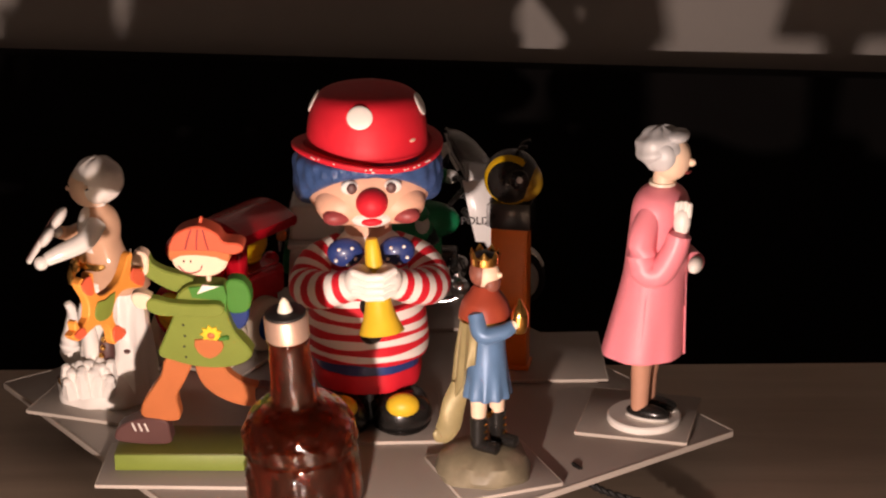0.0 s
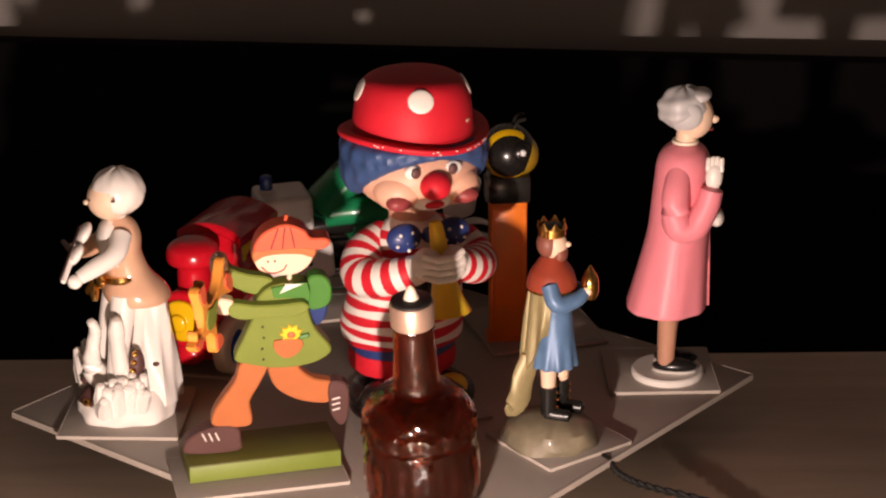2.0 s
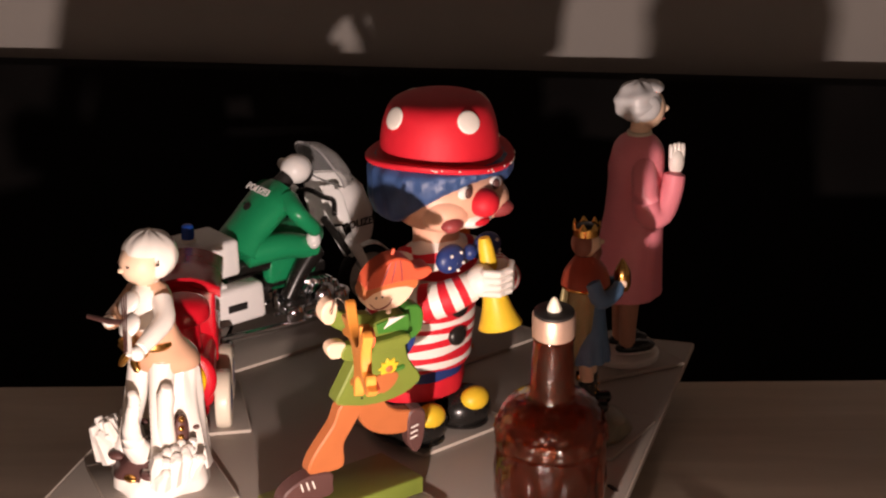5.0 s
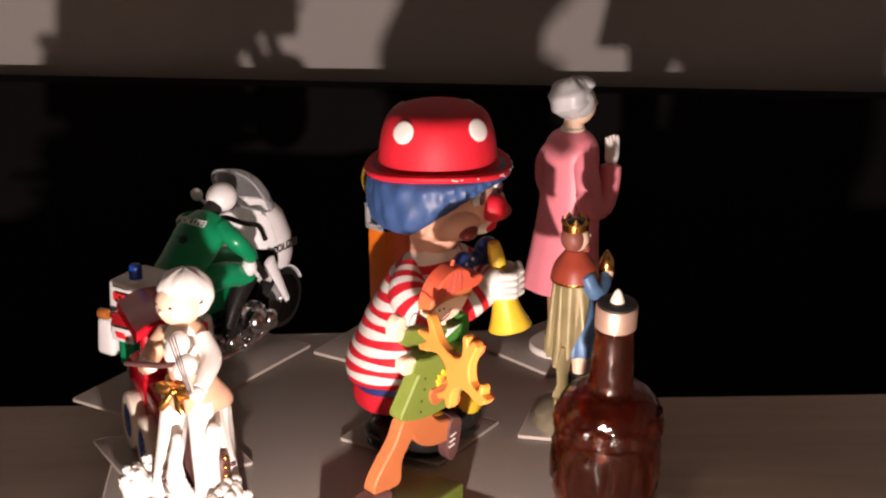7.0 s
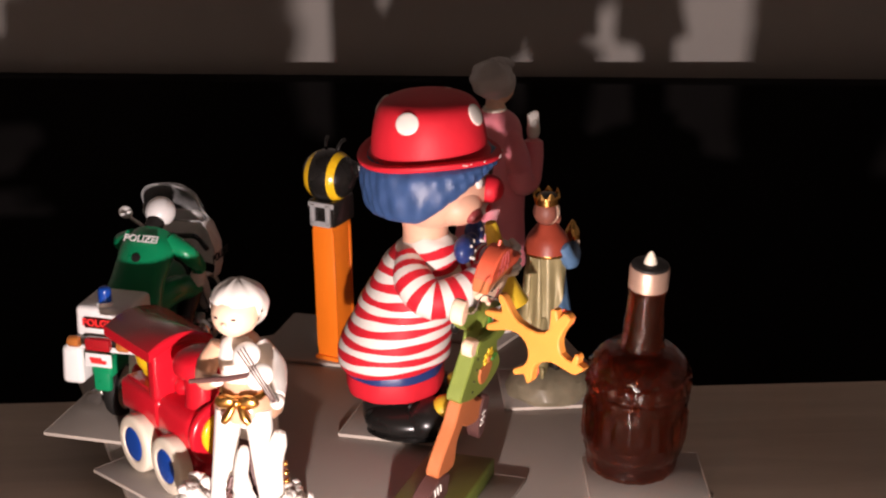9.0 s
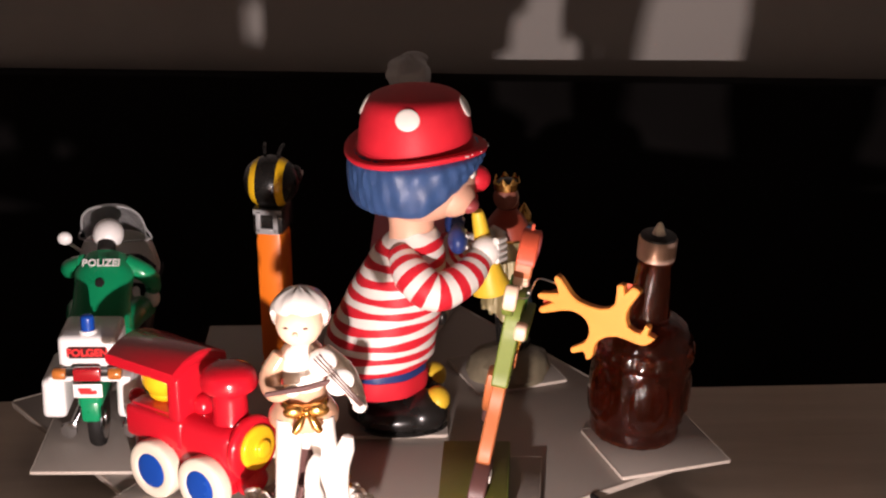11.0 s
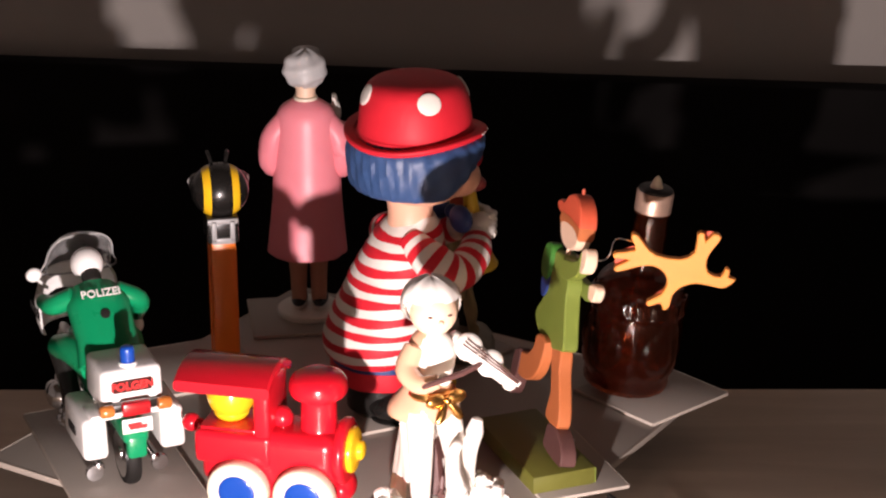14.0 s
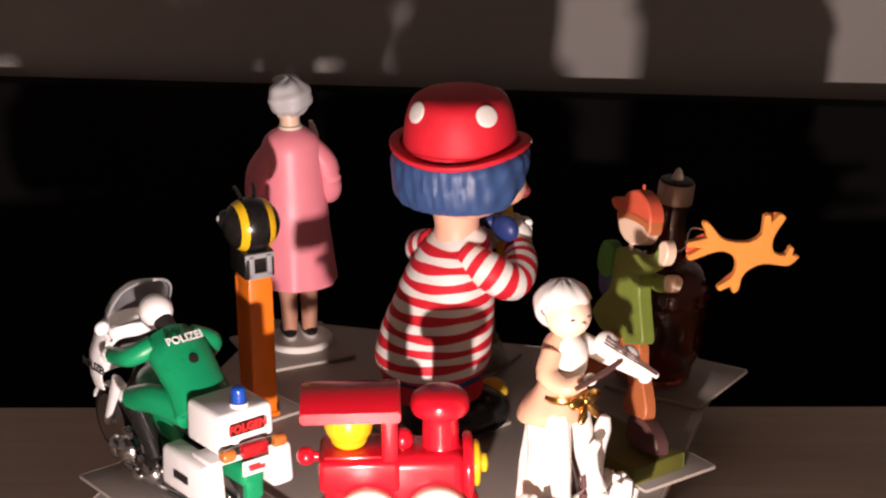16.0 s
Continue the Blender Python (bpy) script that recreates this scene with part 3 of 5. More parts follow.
def king():
    P = []
    rock = lathe([(0.0215, ZB), (0.0225, ZB + 0.003), (0.0200, ZB + 0.009), (0.0140, 0.0175), (0.0050, 0.0195)], 40, wave=lambda a, i: 1 + 0.05 * math.sin(3 * a + i) + 0.03 * math.sin(7 * a + 2 * i))
    P.append((rock, ROCK))
    for s, y in ((-1, 0.000), (1, -0.004)):
        P.append((tube([(s * 0.0055, y - 0.010, 0.0205), (s * 0.0055, y - 0.004, 0.0205), (s * 0.0055, y + 0.001, 0.0215)], [0.0030, 0.0034, 0.0036], 12), BLACK_GLOSS))
        P.append((tube([(s * 0.0055, y, 0.0205), (s * 0.0053, y, 0.0345)], [0.0036, 0.0042], 14), BLACK_GLOSS))
        P.append((lathe([(0.0043, 0.0335), (0.0046, 0.0350), (0.0040, 0.0365)], 16), GOLD))
        P.append((tube([(s * 0.0053, y, 0.0335), (s * 0.0048, y, 0.045)], [0.0034, 0.0042], 12), SKIN_PALE))
        for k in range(3):
            P.append((ball(s * 0.0055, y - 0.0040, 0.0245 + 0.0035 * k, 0.0016, 0.0009, 0.0006, 8), GOLD))
    # tunic with pleats
    robe = turned([(0.0108, 0.0445), (0.0113, 0.0460), (0.0100, 0.056), (0.0085, 0.070), (0.0088, 0.080), (0.0075, 0.088)], 5, seg=72,
                  wave=lambda a, i: 1 + max(0, (12 - i) / 12) * 0.09 * math.sin(11 * a))
    P.append((moved(robe, Matrix.Translation((0, -0.0015, 0))), ROBE_BLUE))
    # open cloak that sweeps out behind
    cloak = bmesh.new()
    rings = []
    n = 40
    for j in range(15):
        t = j / 14
        ring = []
        for k in range(n + 1):
            a = radians(-8) + radians(202) * k / n
            back = max(0.0, math.sin(a))
            r = 0.0100 + 0.0012 * t + 0.0022 * t * back
            r *= 1 + (0.03 + 0.10 * t) * (0.6 * math.sin(6 * a + 1.4 * t) + 0.5 * math.sin(11 * a - 2.0 * t + 1.0))
            zz = 0.0885 - t * (0.0300 + 0.0170 * back + 0.0040 * math.sin(3 * a + 1.0))
            ring.append((r * math.cos(a) * 1.02, r * math.sin(a) + 0.002 * t * t, zz))
        rings.append([cloak.verts.new(p) for p in ring])
    inner = [[cloak.verts.new(v.co * 1.0 - Vector((v.co.x, v.co.y, 0)).normalized() * 0.0014) for v in r] for r in rings]
    for g, flip in ((rings, 0), (inner, 1)):
        for a, b in zip(g, g[1:]):
            for k in range(n):
                q = (a[k], a[k + 1], b[k + 1], b[k])
                cloak.faces.new(q[::-1] if flip else q)
    for k in range(n):
        cloak.faces.new((rings[-1][k], rings[-1][k + 1], inner[-1][k + 1], inner[-1][k]))
    for k in (0, n):
        for a in range(14):
            cloak.faces.new((rings[a][k], rings[a + 1][k], inner[a + 1][k], inner[a][k]))
    bmesh.ops.recalc_face_normals(cloak, faces=cloak.faces)
    P.append((cloak, CLOAK))
    P.append((tube(curve_pts([(-0.007, 0.0085, 0.050), (-0.0085, 0.0115, 0.040), (-0.0100, 0.0130, 0.0300), (-0.0115, 0.0160, 0.0240), (-0.0140, 0.0180, 0.0265)], 3), lerp_list([0.0046, 0.0056, 0.0058, 0.0046, 0.0020], 3), 14, 0.42), CLOAK))
    for x, y, r in ((-0.0045, 0.0115, 0.0020), (0.0020, 0.0125, 0.0017), (0.0075, 0.0085, 0.0018)):
        P.append((tube(curve_pts([(x * 0.8, y * 0.85, 0.082), (x, y * 0.95, 0.068), (x * 1.15, y * 1.05, 0.052), (x * 1.2, y * 1.1, 0.043)], 3), lerp_list([r * 0.4, r * 0.9, r * 1.1, r * 0.7], 3), 10), CLOAK))
    # red shoulder cape with a gold hem
    P.append((turned([(0.0118, 0.0825), (0.0122, 0.0840), (0.0105, 0.0905), (0.0070, 0.0955), (0.0048, 0.0985)], 4, seg=32), [GOLD, ROBE_RED], lambda c: 0 if c.z < 0.0846 else 1))
    # arms and gift
    for s in (-1, 1):
        P.append((tube(curve_pts([(s * 0.0092, -0.001, 0.0875), (s * 0.0110, -0.005, 0.0790), (s * 0.0060, -0.0130, 0.0800), (s * 0.0022, -0.0165, 0.0825)], 4), lerp_list([0.0042, 0.0044, 0.0038, 0.0030], 4), 14), ROBE_BLUE))
        P.append((ball(s * 0.0022, -0.0180, 0.0835, 0.0026, 0.0028, 0.0030, 12), SKIN_PALE))
    P.append((moved(turned([(0.0030, 0.0790), (0.0040, 0.0815), (0.0042, 0.0855), (0.0038, 0.0890), (0.0020, 0.0925), (0.0006, 0.0950)], 3, seg=20), Matrix.Translation((0, -0.0185, 0))), GOLD))
    # head, beard, crown
    P.append((tube([(0, 0, 0.095), (0, 0, 0.100)], 0.0036, 14), SKIN_PALE))
    P.append((ball(0, -0.0010, 0.1040, 0.0056, 0.0062, 0.0068, 22), SKIN_PALE))
    P.append((ball(0, 0.0014, 0.1045, 0.0066, 0.0058, 0.0070, 22), BEARD))
    P.append((ball(0, -0.0040, 0.1000, 0.0048, 0.0036, 0.0044, 16), BEARD))
    P.append((ball(0, -0.0075, 0.1045, 0.0010, 0.0015, 0.0014, 10), SKIN_PALE))
    P.append((lathe([(0.0060, 0.1085), (0.0065, 0.1090), (0.0067, 0.1130), (0.0060, 0.1132), (0.0056, 0.1090)], 32), GOLD))
    for k in range(7):
        a = 2 * math.pi * k / 7
        P.append((moved(lathe([(0.0024, 0), (0.0014, 0.0018), (0.0003, 0.0034)], 6, 1.0, 0.4), Matrix.Translation((0.0063 * math.cos(a), 0.0063 * math.sin(a), 0.1126)) @ Matrix.Rotation(a + math.pi / 2, 4, "Z")), GOLD))
    P.append((ball(0, 0, 0.1115, 0.0058, 0.0058, 0.0034, 18), BLACK_GLOSS))
    for piece in P:
        for v in piece[0].verts:
            if 0.03 < v.co.z < 0.096:
                v.co.x *= 1.02
                v.co.y *= 0.98
    ob = assemble("king_figurine", P)
    tagged(ob, "painted resin nativity king with gold crown holding a gift", "figurine")
    on_board(ob, 0.0610, -0.0890, 0, -39)


def fiddler():
    P = []
    # rocky base and the tree stump behind
    base = lathe([(0.0235, ZB), (0.0245, ZB + 0.003), (0.0235, ZB + 0.009), (0.0195, 0.0195), (0.0110, 0.0245), (0.002, 0.0255)], 56, 0.95, 1.0, wave=lambda a, i: 1 + 0.05 * math.sin(4 * a + i * 0.8) + 0.03 * math.sin(9 * a - i))
    P.append((base, [PORCELAIN, SHOE_BROWN], lambda c: 1 if c.z > 0.0125 and c.y < -0.006 + 0.003 * math.sin(c.x * 900) and abs(c.x + 0.004) < 0.0135 + 0.002 * math.sin(c.z * 1500) else 0))
    stump = turned([(0.0160, 0.012), (0.0140, 0.024), (0.0122, 0.038), (0.0108, 0.050), (0.0098, 0.060), (0.0085, 0.068), (0.0040, 0.073), (0.0010, 0.074)], 4, seg=40, wave=lambda a, i: 1 + 0.07 * math.sin(5 * a + i * 0.3) + 0.04 * math.sin(11 * a))
    # stump front coloured brown to darken the gap between the legs
    P.append((moved(stump, Matrix.Translation((0.002, 0.0100, 0)) @ pose(0, 0, 0, -2, 0, 0)), [PORCELAIN, SHOE_BROWN], lambda c: 1 if c.y < 0.004 and abs(c.x) < 0.0065 and c.z < 0.052 else 0))
    # feathery tufts of grass fanning out on both sides
    rnd = random.Random(4)
    for cx, cy, lean, count, tall in ((-0.0200, -0.0070, -1.0, 40, 0.019), (0.0175, -0.0090, 1.0, 44, 0.018)):
        for k in range(count):
            a = rnd.uniform(-1.2, 1.2)
            h = tall * rnd.uniform(0.55, 1.0)
            x, y = cx + rnd.uniform(-0.004, 0.004), cy + 0.0075 * a
            out = lean * (0.002 + 0.006 * rnd.random())
            P.append((tube([(x, y, 0.0150), (x + out * 0.4, y + 0.001 * a, 0.0150 + h * 0.6), (x + out, y + 0.002 * a, 0.0150 + h)], [0.0048, 0.0042, 0.0020], 8), PORCELAIN))
    # brown glaze streaks and gilt beads at the front
    for k, (x, y, z, r) in enumerate(((0.012, -0.018, 0.018, 0.0042), (0.004, -0.021, 0.015, 0.0038), (-0.010, -0.017, 0.021, 0.0045), (0.018, 0.000, 0.020, 0.0035), (-0.017, 0.006, 0.028, 0.0030), (0.013, 0.010, 0.034, 0.0030))):
        P.append((ball(x * 1.05, y * 1.05, z, r, r * 0.7, r * 0.5, 12), [GOLD if k in (1, 3) else SHOE_BROWN]))
    P.append((ball(0.0160, 0.0005, 0.0350, 0.0030, 0.0042, 0.0095, 16), SHOE_BROWN))
    for k in range(4):
        P.append((ball(0.0190 - 0.0004 * k, -0.0030 + 0.0008 * k, 0.0300 + 0.0042 * k, 0.0016, 0.0016, 0.0016, 10), GOLD))
    # legs
    for s in (-1, 1):
        P.append((tube(curve_pts([(s * 0.0128, -0.0140, 0.0190), (s * 0.0116, -0.0095, 0.027), (s * 0.0092, -0.0055, 0.046), (s * 0.0066, -0.0010, 0.070)], 4), lerp_list([0.0036, 0.0042, 0.0054, 0.0066], 4), 16), PORCELAIN))
    # coat
    coat = turned([(0.0136, 0.0645), (0.0158, 0.0655), (0.0154, 0.0710), (0.0110, 0.0795), (0.0100, 0.0880), (0.0108, 0.0980), (0.0088, 0.1055), (0.0048, 0.1095)], 5, seg=48, wave=lambda a, i: 1 + 0.02 * math.sin(5 * a))
    for v in coat.verts:
        v.co.y += 0.30 * max(0.0, 0.092 - v.co.z)
    P.append((coat, [PORCELAIN, PORCELAIN_TAN], lambda c: 0 if c.y < -0.004 and c.z > 0.084 else 1))
    # gilt sash with a bow
    P.append((lathe([(0.0106, 0.0770), (0.0112, 0.0785), (0.0106, 0.0805)], 36), GOLD))
    for s in (-1, 1):
        P.append((ball(s * 0.0052, -0.0122, 0.0790, 0.0052, 0.0024, 0.0036, 16), GOLD))
        P.append((tube([(s * 0.0012, -0.0130, 0.0775), (s * 0.0040, -0.0148, 0.0725), (s * 0.0058, -0.0150, 0.0695)], [0.0014, 0.0024, 0.0016], 10), GOLD))
    P.append((ball(0, -0.0132, 0.0785, 0.0020, 0.0020, 0.0024, 10), GOLD))
    # arms, violin and bow
    P.append((tube(curve_pts([(-0.0090, -0.001, 0.1025), (-0.0148, -0.003, 0.0935), (-0.0135, -0.0125, 0.0895), (-0.0078, -0.0185, 0.0925)], 4), lerp_list([0.0050, 0.0052, 0.0044, 0.0034], 4), 16), PORCELAIN_TAN))
    P.append((ball(-0.0060, -0.0205, 0.0936, 0.0034, 0.0030, 0.0030, 14), PORCELAIN))
    P.append((tube(curve_pts([(0.0090, -0.001, 0.1025), (0.0170, -0.007, 0.0965), (0.0205, -0.0180, 0.0925), (0.0222, -0.0260, 0.0895)], 4), lerp_list([0.0050, 0.0050, 0.0044, 0.0034], 4), 16), PORCELAIN))
    P.append((ball(0.0226, -0.0285, 0.0880, 0.0034, 0.0036, 0.0036, 14), PORCELAIN))
    along = Vector((0.0186, -0.0165, -0.0190)).normalized()
    face = Vector((-0.25, -0.75, 0.60))
    face = (face - along * face.dot(along)).normalized()
    turn = Matrix((along, face.cross(along), face)).transposed().to_4x4()
    vio = Matrix.Translation(Vector((0.0040, -0.0120, 0.1080)) + along * 0.013 + face * 0.004) @ turn
    for dx, r in ((-0.0060, 0.0064), (0.0060, 0.0058)):
        P.append((moved(ball(dx, 0, 0, r, 0.0068, 0.0028, 20), vio), PORCELAIN))
    P.append((moved(tube([(0.006, 0, 0.0012), (0.022, 0, 0.0008)], [0.0017, 0.0014], 8), vio), PORCELAIN))
    for dy in (-0.0016, 0, 0.0016):
        P.append((moved(tube([(-0.009, dy, 0.0030), (0.021, dy * 0.5, 0.0026)], 0.0003, 5), vio), SHOE_BROWN))
    P.append((tube([(-0.0180, -0.0225, 0.0935), (0.0000, -0.0245, 0.0965), (0.0170, -0.0255, 0.1010)], [0.0012, 0.0015, 0.0010], 8), SHOE_BROWN))
    # goose between his feet, wings and a stump branch beside him
    P.append((tube(curve_pts([(0.0010, -0.0120, 0.0240), (0.0022, -0.0175, 0.0320), (0.0010, -0.0165, 0.0430), (0.0020, -0.0150, 0.0520), (0.0035, -0.0175, 0.0580)], 4), lerp_list([0.0068, 0.0056, 0.0036, 0.0032, 0.0020], 4), 14), PORCELAIN))
    P.append((tube(curve_pts([(-0.0030, -0.0150, 0.0250), (-0.0050, -0.0160, 0.0340), (-0.0035, -0.0150, 0.0420)], 3), lerp_list([0.0022, 0.0018, 0.0010], 3), 8), SHOE_BROWN))
    P.append((tube(curve_pts([(0.0135, -0.0060, 0.0220), (0.0140, -0.0070, 0.0380), (0.0152, -0.0080, 0.0480), (0.0172, -0.0088, 0.0570), (0.0184, -0.0090, 0.0630)], 4), lerp_list([0.0050, 0.0042, 0.0038, 0.0042, 0.0026], 4), 14), PORCELAIN))
    # head with a bobbed head of hair
    head_from = len(P)
    P.append((tube([(0, 0, 0.1060), (0, 0, 0.1125)], 0.0042, 14), PORCELAIN))
    P.append((ball(0, -0.0030, 0.1195, 0.0106, 0.0108, 0.0112, 28), SKIN_PALE))
    hair = ball(0, 0.0010, 0.1228, 0.0134, 0.0130, 0.0122, 40)
    for v in hair.verts:
        d = v.co - Vector((0, 0.001, 0.1228))
        if d.y < -0.004 and d.z < 0.0025:
            v.co.y += 0.0060
        v.co += d * (0.018 * math.sin(7 * math.atan2(d.x, d.y) + d.z * 260) + 0.012 * math.sin(13 * math.atan2(d.x, d.y) - d.z * 420))
    P.append((hair, PORCELAIN))
    P.append((ball(0, -0.0140, 0.1178, 0.0014, 0.0016, 0.0014, 10), SKIN_PALE))
    for s in (-1, 1):
        P.append((ball(s * 0.0042, -0.0127, 0.1205, 0.0014, 0.0007, 0.0006, 8), SHOE_BROWN))
    for piece in P[head_from:]:
        moved(piece[0], pose(0, 0, 0, 0, 0, -14))
    for piece in P:
        for v in piece[0].verts:
            v.co.z = ZB + (v.co.z - ZB) * 0.965
    ob = assemble("violin_boy_figurine", P)
    tagged(ob, "glazed white porcelain violin player on a rocky base", "figurine")
    on_board(ob, -0.1105, 0.0300, 0, 180)



def mm(pts):
    return [(a * 0.001, b * 0.001) for a, b in pts]


def wooden_boy():
    t = thing("wooden_boy_ornament", "flat painted wooden walking boy with frog on green base", "ornament")
    askew = Matrix.Translation((-0.0150, 0.0140, 0)) @ pose(0, 0, 0, 0, 0, 6) @ Matrix.Translation((0.0150, -0.0140, 0))
    part("base", moved(box(-0.0505, 0.0205, -0.0020, 0.0300, ZB, ZB + 0.0088, 0.0007), askew), [OLIVE], t, "olive green painted wooden block")
    part("base_front", moved(box(-0.0503, 0.0203, -0.0026, -0.0018, ZB + 0.0004, ZB + 0.0084, 0.0002), askew), GREEN_WOOD, t, "lighter green front edge")
    P = []

    def cut(pts, y0, y1, m, soft=3, bevel=0.0007):
        P.append((plank(mm(pts), y0, y1, bevel, soft), m))

    # far to near layers
    cut([(8, 104.3), (14.7, 106), (18.6, 101), (18.6, 92.5), (14.7, 88.5), (8, 89.5)], -0.001, 0.0055, GREEN_DARK)
    cut([(7.8, 91), (16.5, 90.5), (16.2, 83), (12.2, 78.5), (8, 83)], 0.0005, 0.0045, NAVY)
    cut([(-10, 63), (2, 63), (4.4, 55), (10.9, 49), (19.5, 46), (18.5, 36), (9.6, 35.8), (-0.8, 40), (-8.5, 48.5)], 0.0012, 0.0068, BROWN_WOOD)
    cut([(17.5, 46), (25.5, 45.5), (27, 36), (26, 25.5), (22.5, 22.5), (18.2, 30)], 0.0005, 0.0072, SHOE_BROWN)
    cut([(-22, 64), (-10, 64), (-14.5, 51.5), (-19.2, 42), (-18.2, 32), (-21.5, 28.2), (-35.7, 29.5), (-36.4, 36), (-31.8, 44.5), (-25.6, 54)], -0.0036, 0.0030, BROWN_WOOD)
    cut([(-49.8, 21.5), (-45, 26.2), (-36, 29.6), (-25.4, 28.4), (-24, 22), (-25.5, 15.5), (-48.5, 15.5)], -0.0046, 0.0034, SHOE_BROWN)
    cut([(-8.5, 103.8), (5, 105), (8.2, 102), (8.2, 91), (11.2, 80), (18.4, 69), (13.8, 63.2), (4.4, 60.2), (-8.5, 60.2), (-18.9, 62.8), (-25.6, 66), (-21.8, 76), (-16.6, 88.4), (-15.5, 96)], -0.0042, 0.0036, GREEN_WOOD)
    cut([(-27.4, 116.6), (-25.4, 111.9), (-18.9, 108.4), (-8, 105.4), (-6, 98), (-16.3, 97.6), (-25.4, 102.5), (-29.4, 107)], 0.0000, 0.0052, GREEN_WOOD)
    cut([(-25.8, 99), (-16.3, 97.2), (-3.4, 96.8), (5.7, 97.2), (8, 93.5), (1.8, 90.2), (-11.1, 90.4), (-21.5, 90), (-27.6, 93.2)], -0.0088, -0.0038, GREEN_WOOD)
    cut([(-34.6, 111.7), (-34, 116.3), (-30.5, 119), (-26.8, 116), (-28, 107), (-32.4, 107.4)], -0.0012, 0.0048, SKIN_PALE)
    cut([(-34.6, 99), (-31.8, 101.4), (-25.4, 99.6), (-26.6, 93.1), (-32.4, 93.6)], -0.0082, -0.0030, SKIN_PALE)
    cut([(-4.6, 100.4), (-1.8, 105.2), (6.3, 105)], -0.0052, -0.0040, WHITE_PAINT, 0, 0.0002)
    cut([(2, 105.3), (7.8, 105.3), (9, 100), (8, 90.6), (6.4, 97.4), (-7, 98.2), (-8.4, 103.5), (-5.2, 104)], -0.0050, -0.0040, GREEN_DARK, 0, 0.0002)
    P.append((tube([(0.0003, 0.0, 0.1040), (0.0003, 0.0, 0.1115)], 0.0012, 10), SKIN_PALE))
    cut([(-15.3, 118.6), (-14.5, 123), (0, 124), (10.8, 123), (10.8, 118), (8.3, 113), (3.1, 109.6), (-3.4, 109.2), (-9.8, 110.7), (-13.9, 113.6)], -0.0040, 0.0030, SKIN_PALE)
    cut([(-15.6, 124), (-6, 125), (4.4, 125), (11.8, 123.5), (10.9, 117.6), (5.7, 119.6), (-3.4, 120.4), (-11.1, 119.6), (-15.6, 117.2)], -0.0048, 0.0034, BROWN_WOOD, 2)
    cut([(-15.3, 122.7), (-14.2, 128.4), (-9.8, 133.2), (-1.3, 136), (6.5, 132.8), (9.6, 128.4), (16.2, 127.8), (18.3, 124.8), (13.5, 122), (4.4, 123.2), (-6, 123)], -0.0054, 0.0034, RED_WOOD)
    # cap seams, eyes, smile, buttons, pocket and sunflower
    for x0, x1 in ((-8, -4.5), (-3, -1.6), (2.5, 0.6)):
        P.append((tube([(x0 * 0.001, -0.0053, 0.1240), ((x0 + x1) * 0.00052, -0.0058, 0.1290), (x1 * 0.001, -0.0054, 0.1345)], 0.0004, 6), MOUTH))
    P.append((tube([(-0.0013, -0.001, 0.1350), (-0.0005, -0.001, 0.1385)], 0.0008, 8), RED_WOOD))
    for x in (-9.4, -6.3):
        P.append((ball(x * 0.001, -0.0042, 0.1170, 0.0005, 0.0004, 0.0006, 8), BLACK_PAINT))
    P.append((tube(curve_pts([(-0.0122, -0.0042, 0.1145), (-0.0095, -0.0043, 0.1116), (-0.0060, -0.0043, 0.1110), (-0.0025, -0.0043, 0.1125), (-0.0012, -0.0042, 0.1150)], 3), 0.0003, 6), MOUTH))
    for k in range(5):
        P.append((ball(-0.0125 + 0.0002 * k - 0.0006 * (k % 2), -0.0044, 0.0655 + 0.0058 * k, 0.0006, 0.0004, 0.0006, 8), BLACK_PAINT))
    cut([(-7.6, 75.5), (4.9, 75.5), (4.2, 69.4), (-1.3, 65.6), (-6.4, 68.6)], -0.0052, -0.0038, BROWN_WOOD, 2, 0.0003)
    cut([(math.cos(k * math.pi / 9) * (5.4 if k % 2 else 3.6) + 0.2, 78.6 + math.sin(k * math.pi / 9) * (5.2 if k % 2 else 3.5)) for k in range(18)], -0.0050, -0.0040, YELLOW_PAINT, 0, 0.0002)
    P.append((ball(0.0002, -0.0051, 0.0782, 0.0019, 0.0006, 0.0018, 14), BROWN_WOOD))
    P.append((tube([(0.004, -0.0046, 0.0765), (0.008, -0.0046, 0.0775)], 0.0012, 8), GREEN_DARK))
    for k in range(3):
        P.append((tube([(-0.0415 + 0.0030 * k, -0.0048, 0.0270), (-0.0400 + 0.0030 * k, -0.0050, 0.0228)], 0.0004, 6), WHITE_PAINT))
        P.append((tube([(0.0190, 0.0004, 0.0315 + 0.0030 * k), (0.0225, 0.0003, 0.0325 + 0.0030 * k)], 0.0004, 6), WHITE_PAINT))
    lean = Matrix.Translation((0, 0.010, ZB + 0.0088)) @ pose(0, 0, 0, 10.5, 0, 0) @ Matrix.Translation((0, 0, -ZB - 0.0088))
    for piece in P:
        moved(piece[0], lean)
    assemble("walking_boy", P, t)
